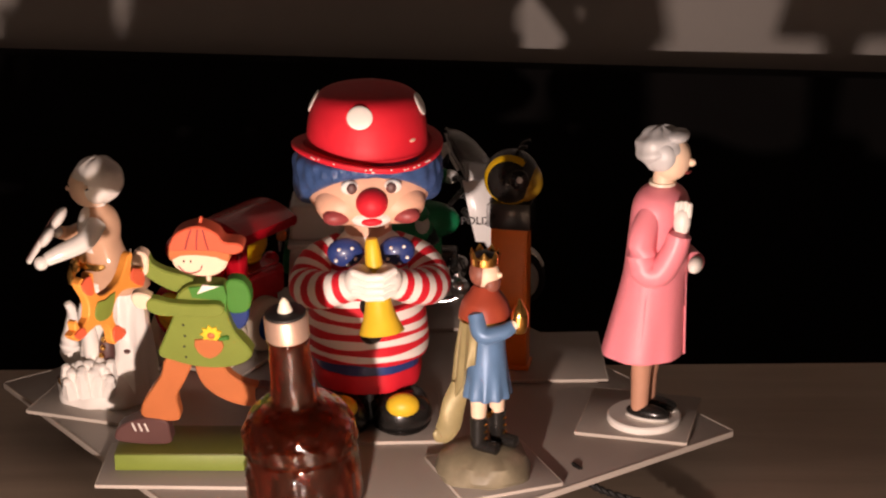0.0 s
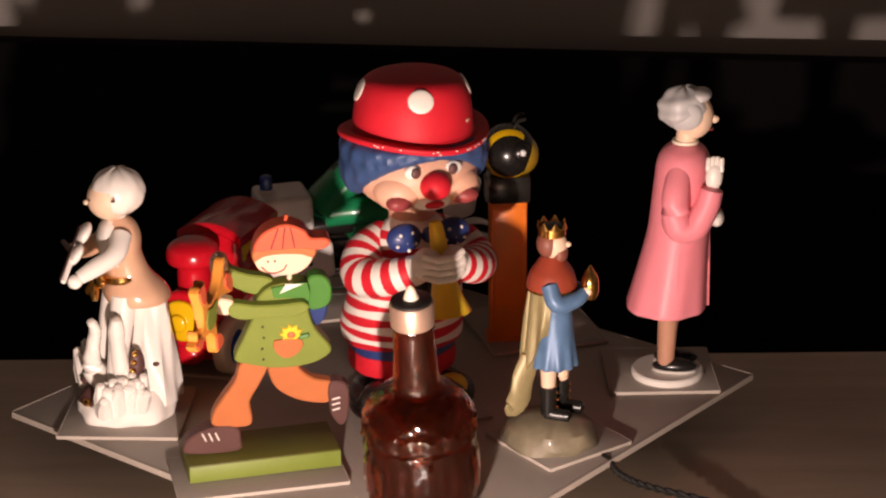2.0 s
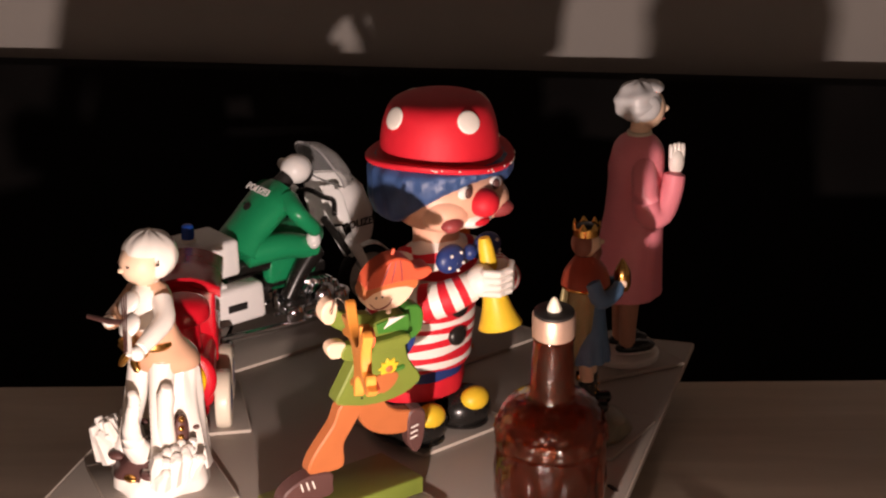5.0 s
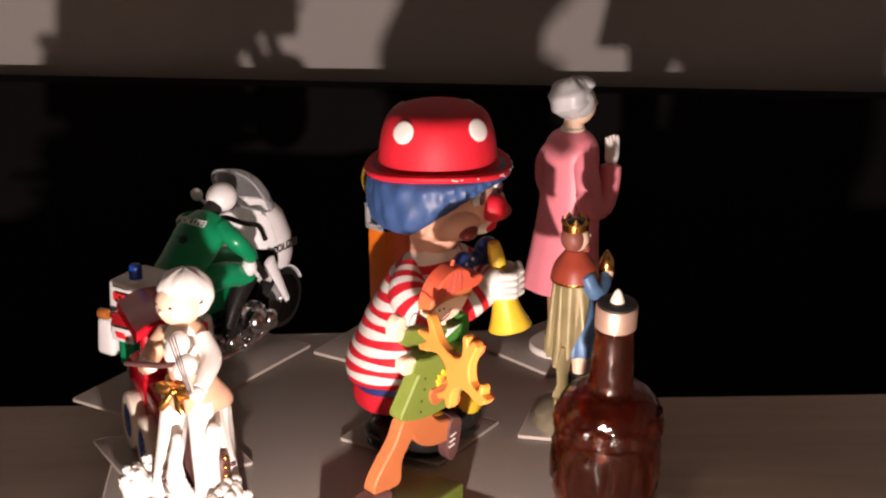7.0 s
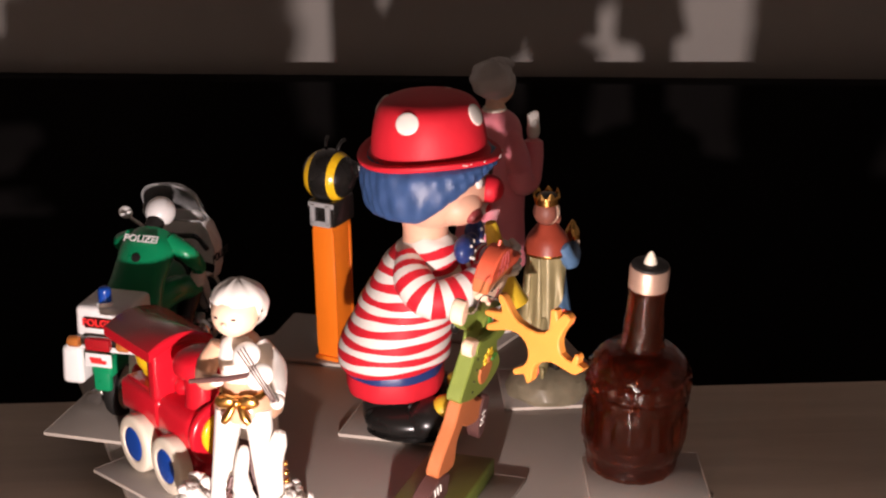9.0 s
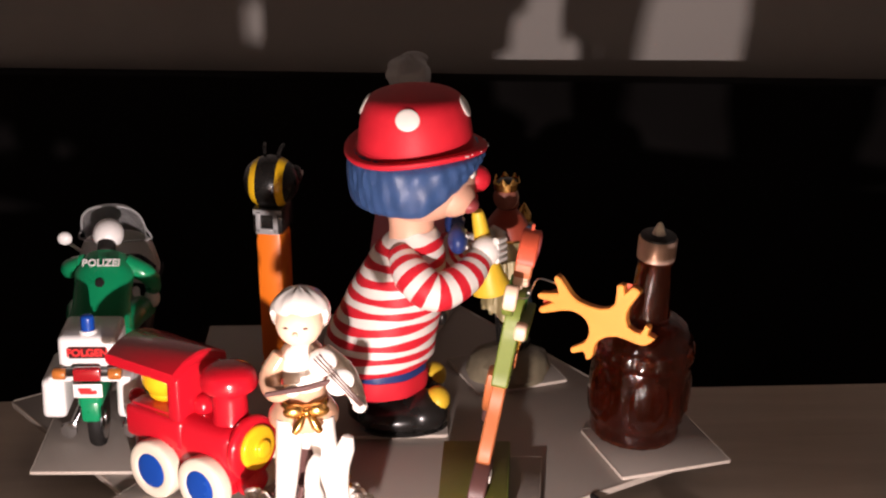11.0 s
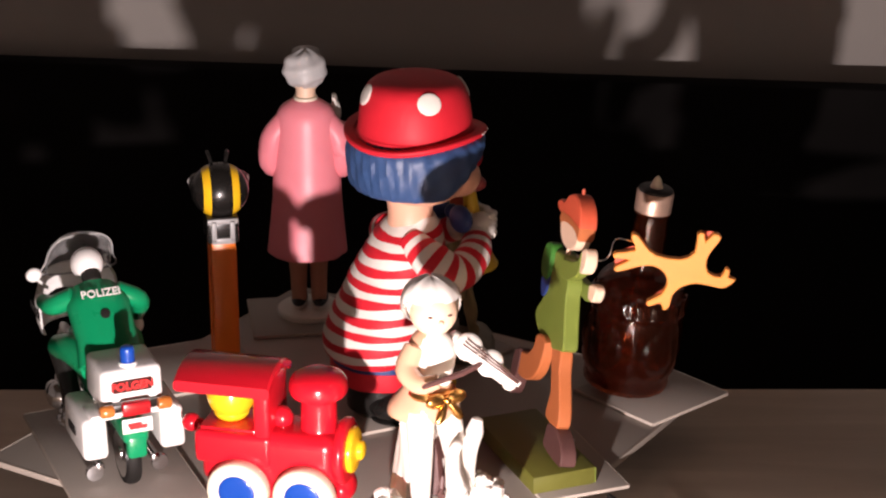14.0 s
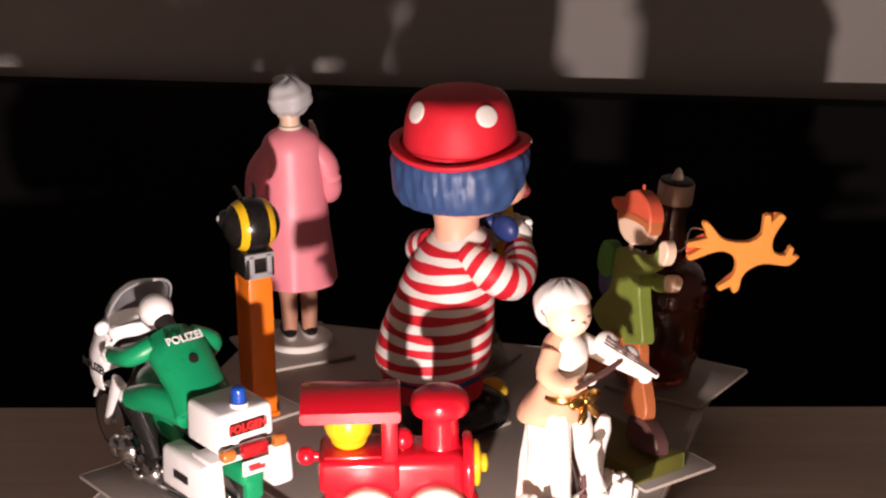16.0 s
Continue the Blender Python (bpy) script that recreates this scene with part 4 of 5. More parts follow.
    # frog puppet at the end of a wire
    frog = [(-19.4, 16.4), (-16.7, 15.3), (-13.3, 10.6), (-8.3, 6.1), (2.8, 4.2), (9.7, 7.8), (10.6, 16.7), (13.9, 17.2), (14.4, 13.3), (18.1, 17.2), (21.7, 15.3), (18.1, 9.7),
            (15.3, 4.2), (16.1, -2.2), (22.2, -4.2), (24.4, 0), (26.4, -1.4), (25.6, -4.4), (29.2, -5.6), (24.4, -9.7), (19.4, -9.4), (11.1, -7.8), (4.2, -9.7), (0, -13.9),
            (-1.4, -20), (-4.2, -21.7), (-5.6, -18), (-11.1, -20), (-11.7, -17.2), (-5.6, -13.9), (-2.8, -8.3), (-4.2, -2.8), (-9.7, 0.6), (-16.7, 0), (-26.4, -2.8), (-27.2, 0),
            (-20.8, 3.3), (-27.8, 4.2), (-27.2, 6.9), (-18.1, 8.3), (-20, 13.9)]
    m = pose(-0.0615, -0.0691, 0, 0, 0, -16).inverted() @ pose(-0.1100, -0.1030, 0.1075, 0, 0, 235)
    body = plank(mm(frog), -0.0022, 0.0022, 0.0005, 2)
    f = part("frog", moved(body, m), ORANGE_WOOD, t, "orange wooden frog with painted belly")
    belly = plank(mm([(-4, 3), (4, 2), (9, 3), (12, -2), (9, -6), (3, -7), (-1, -5)]), 0.0022, 0.0030, 0.0002, 2)
    part("belly", moved(belly, m), GREEN_WOOD, f, "green painted belly")
    for q in ([(-27, 4.2), (-19, 9), (-17, 4), (-26, -2)], [(14, 17), (21, 15), (17, 9), (12, 8)], [(22, -4), (28, -5.6), (24, -9), (19, -8)], [(-1, -14), (-2, -20), (-11, -19), (-5, -13)]):
        part("foot", moved(plank(mm(q), 0.0022, 0.0031, 0.0002, 2), m), RED_WOOD, f, "red painted foot")
    h = m @ Vector((-0.0195, 0, 0.012))
    part("wire", tube(curve_pts([tuple(lean @ Vector((-0.0300, 0.001, 0.1130))), tuple(lean @ Vector((-0.0330, -0.006, 0.1160))), tuple((Vector((-0.0330, -0.010, 0.116)) + h) / 2 + Vector((0, 0, 0.004))), tuple(h)], 5), 0.00035, 6), CHROME, t, "thin steel wire")
    on_board(t, -0.0615, -0.0691, 0, -106)


def train():
    t = thing("toy_train", "chunky red plastic toy steam engine with a yellow driver", "toy")
    body = bm_join(box(-0.0145, 0.0145, -0.034, 0.0315, 0.0185, 0.0475, 0.0065, 4), box(-0.0155, 0.0155, -0.004, 0.0335, 0.030, 0.0465, 0.003, 3),
                   box(-0.011, 0.011, -0.030, 0.028, 0.0125, 0.024, 0.003, 2),
                   moved(turned([(0.0150, -0.001), (0.0160, 0.001), (0.0150, 0.0035), (0.0100, 0.0042)], 3, seg=36), Matrix.Translation((0, -0.0335, 0.0365)) @ pose(0, 0, 0, 90, 0, 0)),
                   ball(0, -0.0340, 0.0185, 0.0095, 0.0058, 0.0068, 22), ball(0, -0.0050, 0.0500, 0.0052, 0.0052, 0.0058, 20))
    part("body", body, RED_PLASTIC, t)
    chim = turned([(0.0105, 0.0455), (0.0088, 0.0480), (0.0084, 0.0560), (0.0086, 0.0625), (0.0125, 0.0640), (0.0136, 0.0675), (0.0122, 0.0725), (0.0070, 0.0755), (0.0001, 0.0762)], 4, seg=36)
    part("chimney", moved(chim, Matrix.Translation((0, -0.0225, 0))), RED_PLASTIC, t)
    # arched roof on the cab's front wall
    roof = bmesh.new()
    n, rows = 12, []
    for y, dz in ((-0.0045, -0.0012), (-0.0035, 0), (0.0395, 0), (0.0410, -0.0012)):
        top = [roof.verts.new((-0.0178 + 0.0356 * k / n, y, 0.0775 + dz - 0.0058 * ((2 * k / n - 1) ** 2))) for k in range(n + 1)]
        bot = [roof.verts.new((-0.0178 + 0.0356 * k / n, y, 0.0722 - dz - 0.0058 * ((2 * k / n - 1) ** 2))) for k in range(n + 1)]
        rows.append(top + bot[::-1])
    for a, b in zip(rows, rows[1:]):
        for k in range(len(a)):
            roof.faces.new((a[k], a[(k + 1) % len(a)], b[(k + 1) % len(a)], b[k]))
    roof.faces.new(rows[0][::-1])
    roof.faces.new(rows[-1])
    bmesh.ops.recalc_face_normals(roof, faces=roof.faces)
    part("roof", roof, RED_PLASTIC, t)
    wall = bm_join(box(-0.0150, 0.0150, -0.0030, 0.0045, 0.045, 0.0722, 0.0018, 3))
    part("cab_wall", wall, RED_PLASTIC, t)
    part("cab_floor", box(-0.0125, 0.0125, 0.0045, 0.0310, 0.0455, 0.0478, 0.001), RED_PLASTIC, t)
    part("driver", bm_join(ball(0, 0.0195, 0.0598, 0.0116, 0.0114, 0.0116, 28), ball(0, 0.0195, 0.0515, 0.0085, 0.0085, 0.005, 20), ball(-0.001, 0.0312, 0.0620, 0.0022, 0.0024, 0.0020, 12)), YELLOW_PLASTIC, t, "round yellow driver knob")
    part("rear_knob", bm_join(ball(0, 0.0395, 0.0430, 0.0046, 0.0046, 0.0044, 18), tube([(0, 0.031, 0.0425), (0, 0.038, 0.043)], 0.0024, 12)), RED_PLASTIC, t)
    lamp = part("headlamp", moved(turned([(0.0108, 0.0), (0.0110, 0.0012), (0.0100, 0.0026), (0.0060, 0.0034), (0.0046, 0.0040), (0.0044, 0.0056), (0.0025, 0.0066), (0.0001, 0.0068)], 4, seg=32), Matrix.Translation((0, -0.0375, 0.0375)) @ pose(0, 0, 0, 90, 0, 0)), YELLOW_PLASTIC, t, "round yellow headlamp")
    for s in (-1, 1):
        for y in (-0.0200, 0.0115):
            m = Matrix.Translation((s * 0.0140, y, ZB + 0.0145)) @ pose(0, 0, 0, 0, s * 90, 0)
            w = part("wheel", moved(turned([(0.0132, 0.0), (0.0145, 0.001), (0.0145, 0.0062), (0.0128, 0.0078), (0.0092, 0.0080), (0.0084, 0.0068)], 4, seg=40), m), CREAM, t, "cream plastic wheel")
            part("hub", moved(turned([(0.0086, 0.0066), (0.0084, 0.0076), (0.0050, 0.0082), (0.0001, 0.0083)], 3, seg=30), m), BLUE_PLASTIC, w, "blue hub disc")
    on_board(t, -0.0480, 0.0780, 0, -135)


def arc_shell(rings, a0, a1, n=18, thick=0.0011):
    """A curved sheet: rings of (radius across, radius ahead, ahead offset, z), open to the rear."""
    bm = bmesh.new()
    outer, inner = [], []
    for rx, ry, y, z in rings:
        o, i = [], []
        for k in range(n + 1):
            a = radians(a0 + (a1 - a0) * k / n)
            o.append(bm.verts.new((rx * math.sin(a), y - ry * math.cos(a), z)))
            i.append(bm.verts.new(((rx - thick) * math.sin(a), y - (ry - thick) * math.cos(a), z)))
        outer.append(o)
        inner.append(i)
    for g in (outer, inner):
        for a, b in zip(g, g[1:]):
            for k in range(n):
                bm.faces.new((a[k], a[k + 1], b[k + 1], b[k]))
    for k in range(n):
        bm.faces.new((outer[0][k], outer[0][k + 1], inner[0][k + 1], inner[0][k]))
        bm.faces.new((outer[-1][k], outer[-1][k + 1], inner[-1][k + 1], inner[-1][k]))
    for k in (0, n):
        for j in range(len(rings) - 1):
            bm.faces.new((outer[j][k], outer[j + 1][k], inner[j + 1][k], inner[j][k]))
    bmesh.ops.recalc_face_normals(bm, faces=bm.faces)
    return bm


def motorbike():
    t = thing("toy_police_motorbike", "white and green toy police motorbike with a helmeted rider", "toy")

    def wheel(y, r):
        m = Matrix.Translation((0, y, ZB + r)) @ pose(0, 0, 0, 0, 90, 0)
        w = part("wheel", moved(lathe([(r - 0.0042, -0.0028), (r - 0.001, -0.0032), (r, -0.0014), (r, 0.0014), (r - 0.001, 0.0032), (r - 0.0042, 0.0028)], 40), m), RUBBER, t, "black rubber tyre")
        rim = bm_join(*[moved(box(-0.0009, 0.0009, 0.001, r - 0.0042, -0.0036, 0.0036, 0.0003, 1), m @ pose(0, 0, 0, 0, 0, 45 * k)) for k in range(8)],
                      moved(lathe([(0.0032, -0.0042), (0.0032, 0.0042)], 16), m), moved(lathe([(r - 0.0050, -0.0037), (r - 0.0038, -0.0037), (r - 0.0038, 0.0037), (r - 0.0050, 0.0037)], 36), m))
        part("rim", rim, CHROME, w, "chrome spoked rim")

    wheel(-0.0100, 0.0155)
    wheel(-0.1155, 0.0175)
    # engine, frame and exhausts
    part("frame", bm_join(box(-0.0055, 0.0055, -0.085, -0.012, 0.030, 0.040, 0.002), tube([(0, -0.088, 0.062), (0, -0.113, 0.026)], 0.0022, 10), tube([(0, -0.03, 0.036), (0, -0.010, 0.021)], 0.0030, 10)), BLACK_GLOSS, t)
    eng = [box(-0.0100, 0.0100, -0.076, -0.046, 0.0165, 0.034, 0.002)]
    for s in (-1, 1):
        eng += [ball(s * 0.0165, -0.074, 0.026, 0.0070, 0.0075, 0.0075, 16), ball(s * 0.0150, -0.056, 0.020, 0.0058, 0.0065, 0.0060, 14), ball(s * 0.0170, -0.086, 0.023, 0.0050, 0.0055, 0.0058, 14), ball(s * 0.0175, -0.066, 0.016, 0.0035, 0.0050, 0.0032, 12)]
        for k in range(4):
            eng.append(box(s * 0.0135 - 0.004, s * 0.0135 + 0.004, -0.080 + 0.0026 * k, -0.0786 + 0.0026 * k, 0.020, 0.035, 0.0003, 1))
        eng.append(tube(curve_pts([(s * 0.0125, -0.084, 0.030), (s * 0.0145, -0.086, 0.017), (s * 0.0145, -0.060, 0.0130), (s * 0.0135, -0.010, 0.0150)], 4), 0.0024, 10))
    part("engine", bm_join(*eng), CHROME, t, "bright chrome engine and exhausts")
    for s in (-1, 1):
        part("side_wheel", moved(bm_join(lathe([(0.0040, -0.001), (0.0044, 0.0), (0.0040, 0.0016), (0.0012, 0.0018)], 20)), Matrix.Translation((s * 0.0160, -0.0120, ZB + 0.0065)) @ pose(0, 0, 0, -90, 0, 0)), CHROME, t, "small chrome stabiliser")
        part("fork", tube([(s * 0.0062, -0.1010, 0.050), (s * 0.0066, -0.1080, 0.036), (s * 0.0062, -0.1155, 0.0225)], [0.0040, 0.0030, 0.0020], 12, 0.6), WHITE_PLASTIC, t, "white fork leg")
        bag = part("pannier", box(s * 0.0185 - 0.0062, s * 0.0185 + 0.0062, -0.0320, 0.0070, 0.0265, 0.0470, 0.0028, 3, 0.06), WHITE_PLASTIC, t, "white side pannier")
        part("badge", box(s * 0.0250 - 0.0004, s * 0.0250 + 0.0004, -0.0190, -0.0070, 0.0345, 0.0385, 0.0003, 1), BLACK_PAINT, bag, "small black badge")
        part("indicator", moved(lathe([(0.0026, 0), (0.0030, 0.001), (0.0030, 0.0055), (0.0022, 0.0065)], 16), Matrix.Translation((s * 0.0105, 0.0105, 0.0525)) @ pose(0, 0, 0, 0, s * 90, 0)), AMBER_LENS, t, "amber indicator")
        if s > 0:
            part("mirror", bm_join(ball(s * 0.0245, -0.0790, 0.0890, 0.0040, 0.0024, 0.0036, 14), tube([(s * 0.0170, -0.0850, 0.0790), (s * 0.0235, -0.0795, 0.0870)], 0.0009, 8)), WHITE_PLASTIC, t, "white mirror")
    part("rear_fender", bm_join(box(-0.0062, 0.0062, -0.022, 0.0105, 0.0330, 0.0440, 0.003, 3), box(-0.0048, 0.0048, 0.006, 0.0110, 0.026, 0.0375, 0.002)), GREEN_PLASTIC, t, "green tail")
    part("seat", box(-0.0090, 0.0090, -0.0560, -0.0180, 0.0440, 0.0530, 0.003, 3), BLACK_GLOSS, t)
    part("tank", bm_join(ball(0, -0.0660, 0.0560, 0.0115, 0.0200, 0.0110, 26), box(-0.0095, 0.0095, -0.0760, -0.0440, 0.036, 0.0510, 0.003, 3)), GREEN_PLASTIC, t)
    top = part("top_box", bm_join(box(-0.0150, 0.0150, -0.0230, 0.0062, 0.0495, 0.0698, 0.0026, 3, 0.03), box(-0.0205, 0.0205, -0.0100, 0.0072, 0.0462, 0.0492, 0.0012)), WHITE_PLASTIC, t, "white top box")
    part("sign", box(-0.0092, 0.0092, 0.0060, 0.0068, 0.0588, 0.0648, 0.0002, 1), mat("dark_red_sign", (0.05, 0.004, 0.004), 0.3), top, "dark sign with red letters")
    part("sign_letters", moved(text_mesh("FOLGEN", 0.0054, 0.00015, 0.00016), Matrix.Translation((0, 0.00695, 0.0618)) @ pose(0, 0, 0, 90, 0, 180)), RED_SIGN, top, "red letters", smooth=False)
    bl = part("blue_light", turned([(0.0034, 0.0715), (0.0034, 0.0770), (0.0026, 0.0790), (0.0001, 0.0796)], 3, seg=20), BLUE_PLASTIC, t, "blue signal lamp")
    part("collar", lathe([(0.0042, 0.0695), (0.0044, 0.0705), (0.0042, 0.0716)], 20), WHITE_PLASTIC, bl)
    part("tail_light", box(-0.0068, 0.0068, 0.0085, 0.0135, 0.0492, 0.0560, 0.0012), RED_LENS, t, "red tail light")
    pl = part("number_plate", box(-0.0072, 0.0072, 0.0118, 0.0128, 0.0405, 0.0478, 0.0004), WHITE_PLASTIC, t, "white plate with an unreadable red mark")
    part("mark", bm_join(box(-0.0046, 0.0040, 0.0127, 0.0131, 0.0425, 0.0445, 0.0003, 1), box(-0.0020, 0.0046, 0.0127, 0.0132, 0.0440, 0.0458, 0.0003, 1)), RED_SIGN, pl, "red bars")
    part("bracket", box(-0.0130, 0.0130, 0.0070, 0.0098, 0.0505, 0.0545, 0.0008), BLACK_GLOSS, t)
    # fairing, screen, headlamp
    fair = part("fairing", arc_shell([(0.0185, 0.0172, -0.0985, 0.0500), (0.0205, 0.0190, -0.0975, 0.0560), (0.0215, 0.0195, -0.0950, 0.0680), (0.0190, 0.0180, -0.0925, 0.0790), (0.0165, 0.0150, -0.0905, 0.0840)], -104, 104, 24), WHITE_PLASTIC, t, "white front fairing")
    part("fairing_letters", moved(text_mesh("POLIZEI", 0.0060, 0.00015, 0.0001), Matrix.Translation((-0.0214, -0.0965, 0.0630)) @ pose(0, 0, 0, 90, 0, -90)), BLACK_PAINT, fair, "black letters", smooth=False)
    part("fairing_letters", moved(text_mesh("POLIZEI", 0.0060, 0.00015, 0.0001), Matrix.Translation((0.0214, -0.0965, 0.0630)) @ pose(0, 0, 0, 90, 0, 90)), BLACK_PAINT, fair, "black letters", smooth=False)
    sc = part("windscreen", arc_shell([(0.0165, 0.0150, -0.0900, 0.0835), (0.0165, 0.0150, -0.0860, 0.0920), (0.0150, 0.0130, -0.0815, 0.1000), (0.0105, 0.0095, -0.0785, 0.1050), (0.0040, 0.0040, -0.0770, 0.1066)], -88, 88, 22, 0.0007), CLEAR, t, "clear plastic windscreen")
    sc.visible_shadow = False
    rim = []
    for s in (-1, 1):
        rim += [(s * 0.0166, -0.0898, 0.0838), (s * 0.0166, -0.0858, 0.0920), (s * 0.0151, -0.0812, 0.1000), (s * 0.0106, -0.0790, 0.1050), (s * 0.0040, -0.0785, 0.1068)][::s]
    part("screen_rim", tube(curve_pts(rim, 4), 0.0005, 6), GREY_PLASTIC, sc, "pale rim")
    part("headlamp", moved(turned([(0.0058, 0), (0.0062, 0.001), (0.0040, 0.0030), (0.0001, 0.0036)], 3, seg=20), Matrix.Translation((0, -0.1165, 0.0620)) @ pose(0, 0, 0, 90, 0, 0)), CHROME, t)
    part("handlebar", tube(curve_pts([(-0.0210, -0.0800, 0.0720), (-0.012, -0.0860, 0.0760), (0, -0.0880, 0.0745), (0.012, -0.0860, 0.0760), (0.0210, -0.0800, 0.0720)], 3), 0.0015, 10), BLACK_GLOSS, t)
    part("front_fender", moved(arc_shell([(0.0172, 0.0172, 0, -0.0042), (0.0178, 0.0178, 0, 0), (0.0172, 0.0172, 0, 0.0042)], -55, 60, 16, 0.0009), Matrix.Translation((0, -0.1155, ZB + 0.0195)) @ pose(0, 0, 0, 0, 90, 0) @ pose(0, 0, 0, 0, 0, -80)), WHITE_PLASTIC, t)
    # rider
    P = []
    P.append((tube(curve_pts([(0, -0.0290, 0.0580), (0, -0.0385, 0.0685), (0, -0.0520, 0.0795), (0, -0.0610, 0.0850)], 5), lerp_list([0.0104, 0.0092, 0.0096, 0.0070], 5), 24, 1.6), GREEN_PLASTIC))
    P.append((tube([(0, -0.0600, 0.0880), (0, -0.0660, 0.0925)], 0.0048, 14), BLACK_PAINT))
    P.append((ball(0, -0.0705, 0.0945, 0.0080, 0.0088, 0.0080, 28), WHITE_PLASTIC))
    P.append((ball(0, -0.0745, 0.0915, 0.0062, 0.0058, 0.0058, 18), BLACK_PAINT))
    P.append((tube(curve_pts([(0.0105, -0.0570, 0.0835), (0.0195, -0.0630, 0.0785), (0.0205, -0.0780, 0.0745)], 5), lerp_list([0.0052, 0.0050, 0.0040], 5), 14), GREEN_PLASTIC))
    P.append((ball(0.0205, -0.0810, 0.0740, 0.0040, 0.0046, 0.0040, 14), WHITE_PLASTIC))
    P.append((tube(curve_pts([(-0.0105, -0.0570, 0.0835), (-0.0210, -0.0560, 0.0780), (-0.0225, -0.0640, 0.0690), (-0.0215, -0.0660, 0.0660)], 5), lerp_list([0.0052, 0.0050, 0.0042, 0.0038], 5), 14), GREEN_PLASTIC))
    P.append((ball(-0.0212, -0.0655, 0.0610, 0.0042, 0.0040, 0.0052, 14), WHITE_PLASTIC))
    P.append((lathe([(0.0001, 0), (0.0024, 0.0002), (0.0024, 0.0012), (0.0001, 0.0014)], 16), BLACK_PAINT))
    moved(P[-1][0], Matrix.Translation((0, -0.0385, 0.0800)) @ pose(0, 0, 0, -45, 0, 0))
    for s in (-1, 1):
        P.append((tube(curve_pts([(s * 0.0080, -0.0310, 0.0575), (s * 0.0140, -0.0520, 0.0590), (s * 0.0160, -0.0690, 0.0540)], 5), lerp_list([0.0078, 0.0072, 0.0062], 5), 16), GREEN_PLASTIC))
        P.append((tube(curve_pts([(s * 0.0160, -0.0700, 0.0540), (s * 0.0155, -0.0600, 0.0420), (s * 0.0150, -0.0520, 0.0290)], 4), lerp_list([0.0062, 0.0050, 0.0044], 4), 14), BLACK_GLOSS))
        P.append((ball(s * 0.0152, -0.0560, 0.0255, 0.0040, 0.0076, 0.0036, 14), BLACK_GLOSS))
    P.append((moved(text_mesh("POLIZEI", 0.0056, 0.0003, 0.00008), Matrix.Translation((0, -0.0452, 0.0884)) @ pose(0, 0, 0, 40, 0, 180)), WHITE_PLASTIC))
    assemble("rider", P, t, "green-suited toy rider with a white helmet")
    on_board(t, -0.0004, 0.1279, 0, -9)


def dispenser():
    t = thing("sweet_dispenser", "orange sweet dispenser topped with a glossy black and yellow bee head", "toy")
    stem = box(-0.0062, 0.0062, -0.0095, 0.0095, ZB + 0.002, 0.0835, 0.0008)
    s = part("stem", stem, ORANGE_PLASTIC, t)
    part("foot", box(-0.0072, 0.0072, -0.0108, 0.0112, ZB, ZB + 0.0026, 0.0008), ORANGE_PLASTIC, t)
    for k in (-1, 1):
        part("side_rib", bm_join(box(k * 0.0062 - 0.0004, k * 0.0062 + 0.0004, -0.0090, -0.0072, 0.012, 0.079, 0.0002, 1), box(k * 0.0062 - 0.0004, k * 0.0062 + 0.0004, 0.0072, 0.0090, 0.012, 0.079, 0.0002, 1)), ORANGE_PLASTIC, s)
    part("collar", box(-0.0082, 0.0082, -0.0112, 0.0100, 0.0820, 0.0965, 0.0014), BLACK_GLOSS, t)
    part("clip", bm_join(box(-0.0060, -0.0034, 0.0095, 0.0118, 0.0835, 0.0945, 0.0005), box(0.0034, 0.0060, 0.0095, 0.0118, 0.0835, 0.0945, 0.0005), box(-0.0060, 0.0060, 0.0095, 0.0118, 0.0825, 0.0858, 0.0005), box(-0.0078, 0.0078, 0.0090, 0.0104, 0.0928, 0.0956, 0.0005)), GREY_PLASTIC, t, "grey spring clip")
    FACE = mat("olive_yellow_plastic", (0.36, 0.22, 0.02), 0.12, vary=0.1, coat=0.5)
    head = ball(0, 0, 0.1082, 0.0142, 0.0140, 0.0148, 64, rot=Matrix.Rotation(radians(90), 4, "Y"))
    assemble("bee_head", [(head, [BLACK_GLOSS, YELLOW_PLASTIC], lambda c: 1 if 0.0052 < abs(c.x) < 0.0092 and c.y > -0.0075 else 0),
                          (ball(0, -0.0062, 0.1062, 0.0112, 0.0100, 0.0108, 30), FACE),
                          (ball(-0.0115, -0.0050, 0.1105, 0.0040, 0.0056, 0.0056, 20), BLACK_GLOSS), (ball(0.0115, -0.0050, 0.1105, 0.0040, 0.0056, 0.0056, 20), BLACK_GLOSS),
                          (ball(-0.0148, -0.0062, 0.1115, 0.0010, 0.0018, 0.0018, 12), WHITE_PLASTIC), (ball(0.0148, -0.0062, 0.1115, 0.0010, 0.0018, 0.0018, 12), WHITE_PLASTIC)], t, "black bee head with yellow stripes")
    for k in (-1, 1):
        part("antenna", tube(curve_pts([(k * 0.0035, -0.003, 0.1210), (k * 0.0045, -0.005, 0.1250), (k * 0.0052, -0.0085, 0.1262)], 3), 0.0010, 8), BLACK_GLOSS, t)
    on_board(t, 0.0965, 0.0310, 0, -20)


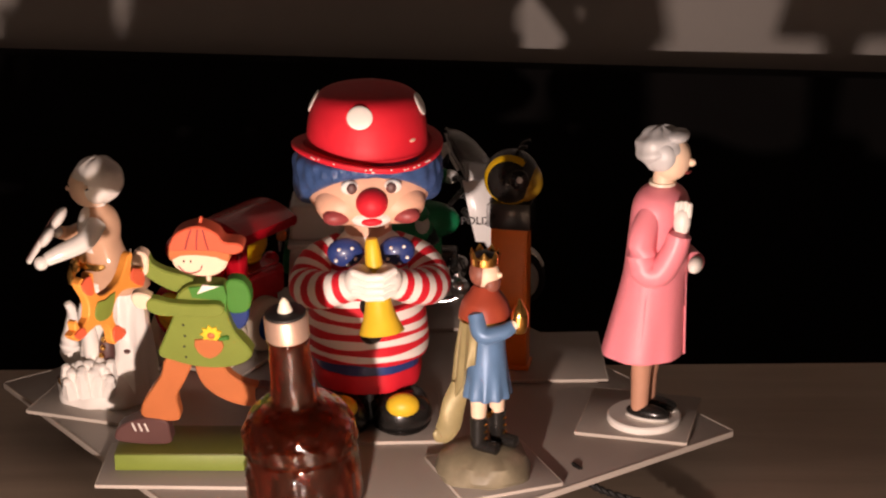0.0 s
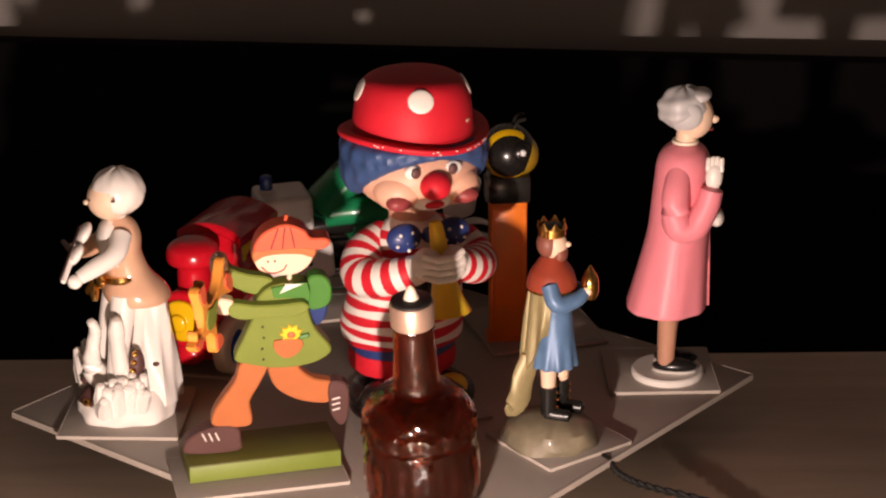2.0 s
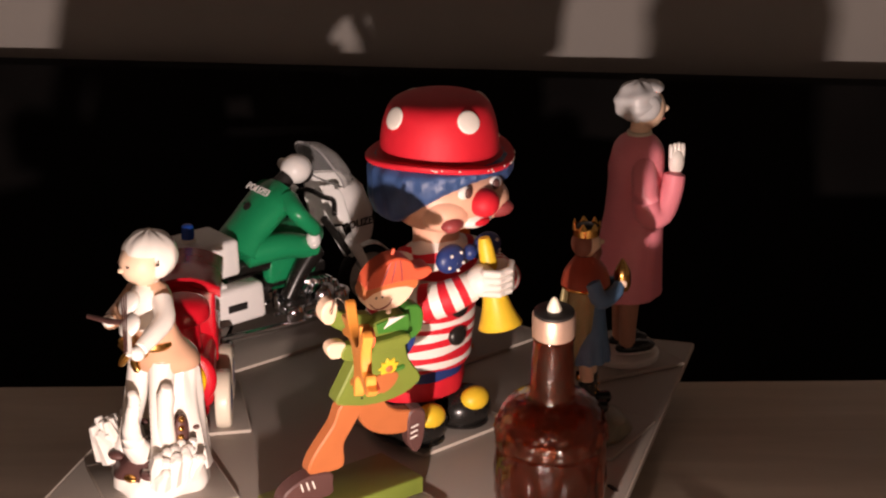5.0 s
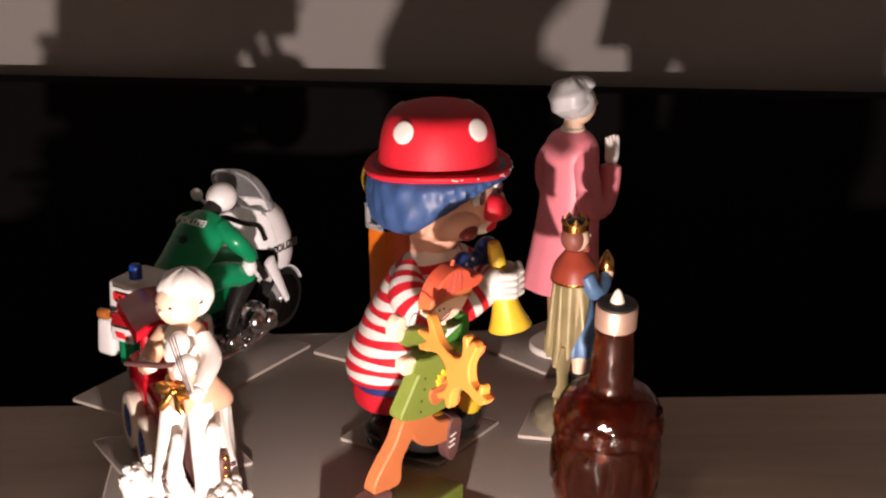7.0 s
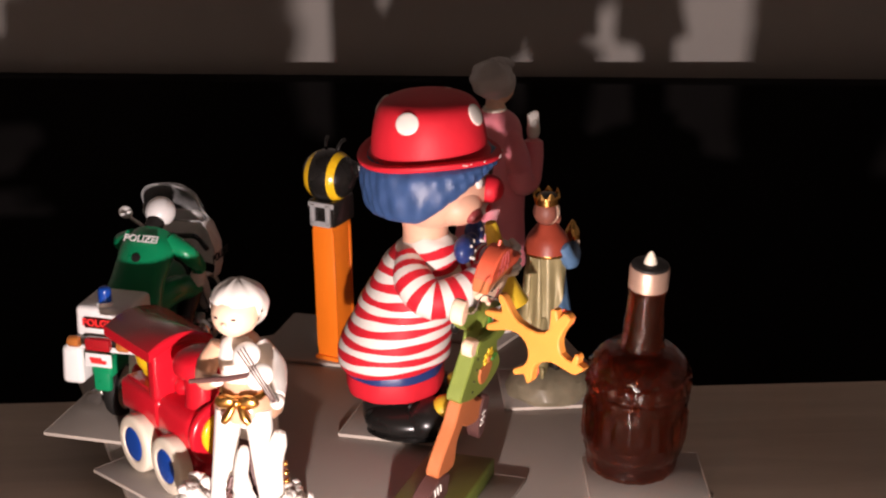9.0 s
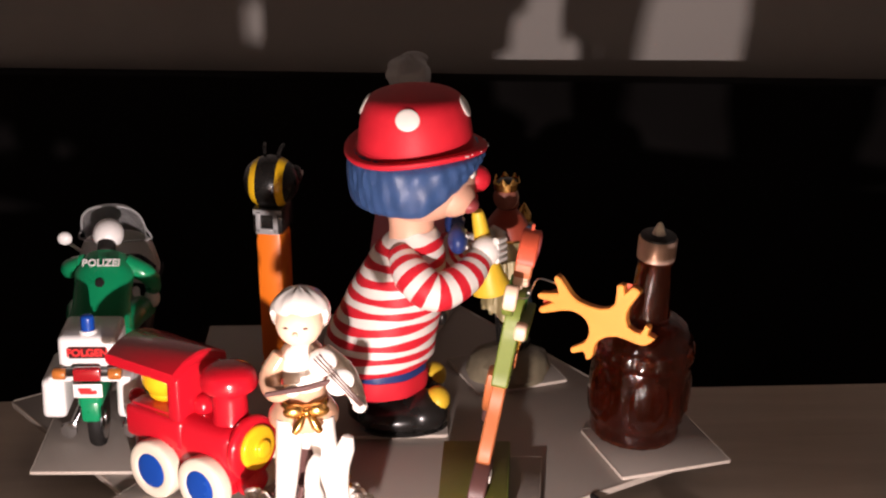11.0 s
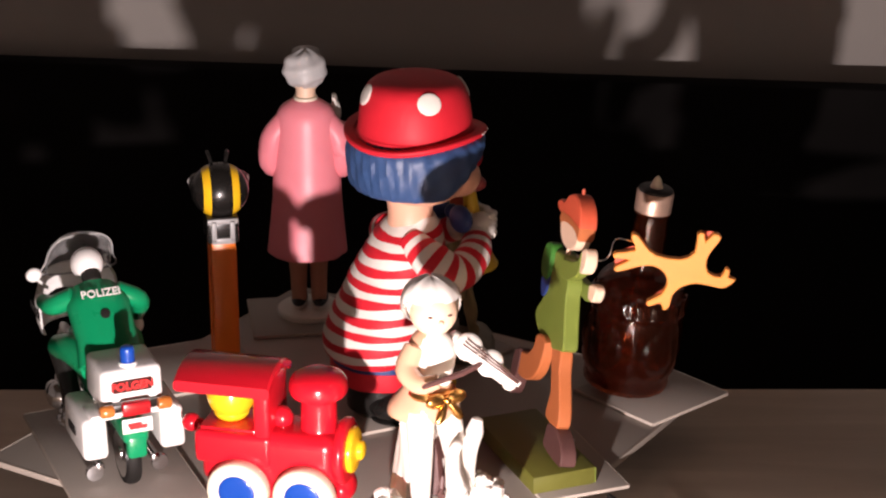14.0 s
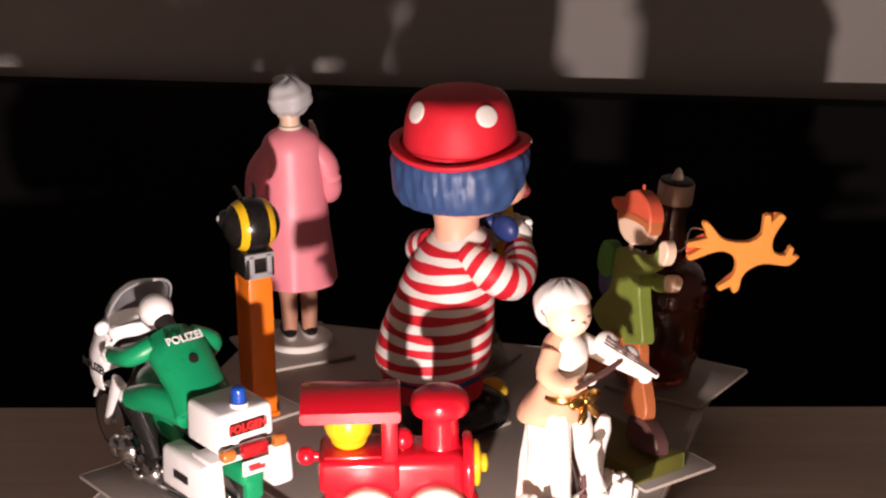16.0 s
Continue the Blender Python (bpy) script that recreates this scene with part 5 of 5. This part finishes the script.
def bottle():
    t = thing("amber_bottle", "small brown amber glass bottle with a metal-collared dropper cap", "bottle")
    outer = [(0.0185, ZB), (0.0212, ZB + 0.0012), (0.0220, ZB + 0.004), (0.0220, 0.0130), (0.0226, 0.0150), (0.0243, 0.0185), (0.0251, 0.0260), (0.0250, 0.0380), (0.0245, 0.0480), (0.0238, 0.0496), (0.0249, 0.0506), (0.0250, 0.0525),
             (0.0245, 0.0572), (0.0236, 0.0592), (0.0222, 0.0630), (0.0196, 0.0664), (0.0158, 0.0690), (0.0118, 0.0704), (0.0104, 0.0722), (0.0099, 0.0770), (0.0093, 0.0880), (0.0087, 0.1000), (0.0094, 0.1008), (0.0086, 0.1030)]
    op = smooth_profile(outer, 3)
    ip = [Vector((max(0.002, q.x - 0.0020), max(ZB + 0.0030, q.y))) for q in op]
    prof = [(q.x, q.y) for q in op] + [(q.x, q.y) for q in ip[::-1]]
    heights = [q[1] for q in prof]

    def ripple(a, i):
        """Embossed ovals round the belly, flat facets in the shoulder band, uneven hammered glass elsewhere."""
        z = heights[i]
        f = 0.008 * math.sin(13 * a + z * 900) + 0.008 * math.sin(23 * a - z * 1500)
        if i >= len(op):
            return 1 + 0.4 * f
        if 0.016 < z < 0.048:
            u = ((a * 5 / (2 * math.pi)) % 1.0 - 0.5) / 0.36
            e = math.hypot(u, (z - 0.032) / 0.0135)
            f += -0.042 * max(0.0, 1 - ((e - 0.95) / 0.18) ** 2) + (0.014 if e < 0.8 else 0.0)
        elif 0.0500 < z < 0.0585:
            f += 0.040 * abs(math.sin(8 * a)) - 0.018
        elif z > 0.0722:
            f = 0.010 * math.sin(7 * a + z * 260) + 0.008 * math.sin(11 * a - z * 420)
        return 1 + f

    part("glass", lathe(prof, 128, wave=ripple), AMBER, t, "brown amber glass")
    part("cap", lathe([(0.0088, 0.1015), (0.0094, 0.1020), (0.0095, 0.1118), (0.0090, 0.1126)], 48), SILVER, t, "worn metal collar")
    part("cap_top", lathe([(0.0088, 0.1124), (0.0088, 0.1136), (0.0080, 0.1142), (0.0036, 0.1143)], 40), BLACK_PAINT, t, "black cap disc")
    part("spout", turned([(0.0034, 0.1142), (0.0026, 0.1165), (0.0015, 0.1192), (0.0003, 0.1204)], 3, seg=20), CREAM, t, "pale pointed spout")
    # it leans outwards a little
    foot = Vector((-0.0262, -0.1385, ZB))
    lean = Matrix.Rotation(radians(7.0), 4, Vector((1, -0.97, 0)).normalized())
    MOVERS.append((t, Matrix.Translation(foot + Vector((0, 0, 0.0024))) @ lean @ Matrix.Translation((0, 0, -ZB))))


def cable():
    t = thing("power_cable", "twisted black cable end curling up from the table", "cable")
    base = curve_pts([(0.1130, -0.0740, 0.0020), (0.1156, -0.0787, 0.0020), (0.1192, -0.0827, -0.0020), (0.1265, -0.0852, -0.0060), (0.1384, -0.0861, -0.0100), (0.1540, -0.0893, -0.0130), (0.1729, -0.0961, -0.0165), (0.2011, -0.1159, -0.0182), (0.3000, -0.2000, -0.0182)], 10)
    for k in range(2):
        pts = [p + Vector((0, 0.0008 * math.cos(i * 0.9 + k * math.pi), 0.0008 * math.sin(i * 0.9 + k * math.pi))) for i, p in enumerate(base)]
        part("strand", tube(pts, 0.0012, 8), RUBBER, t)


clown()
lady()
king()
fiddler()
wooden_boy()
train()
motorbike()
dispenser()
bottle()
cable()


def motions():
    for ob, m in MOVERS:
        walk(ob, [(t, pose(0, 0, 0, 0, 0, a) @ m) for t, a in TURN])


motions()
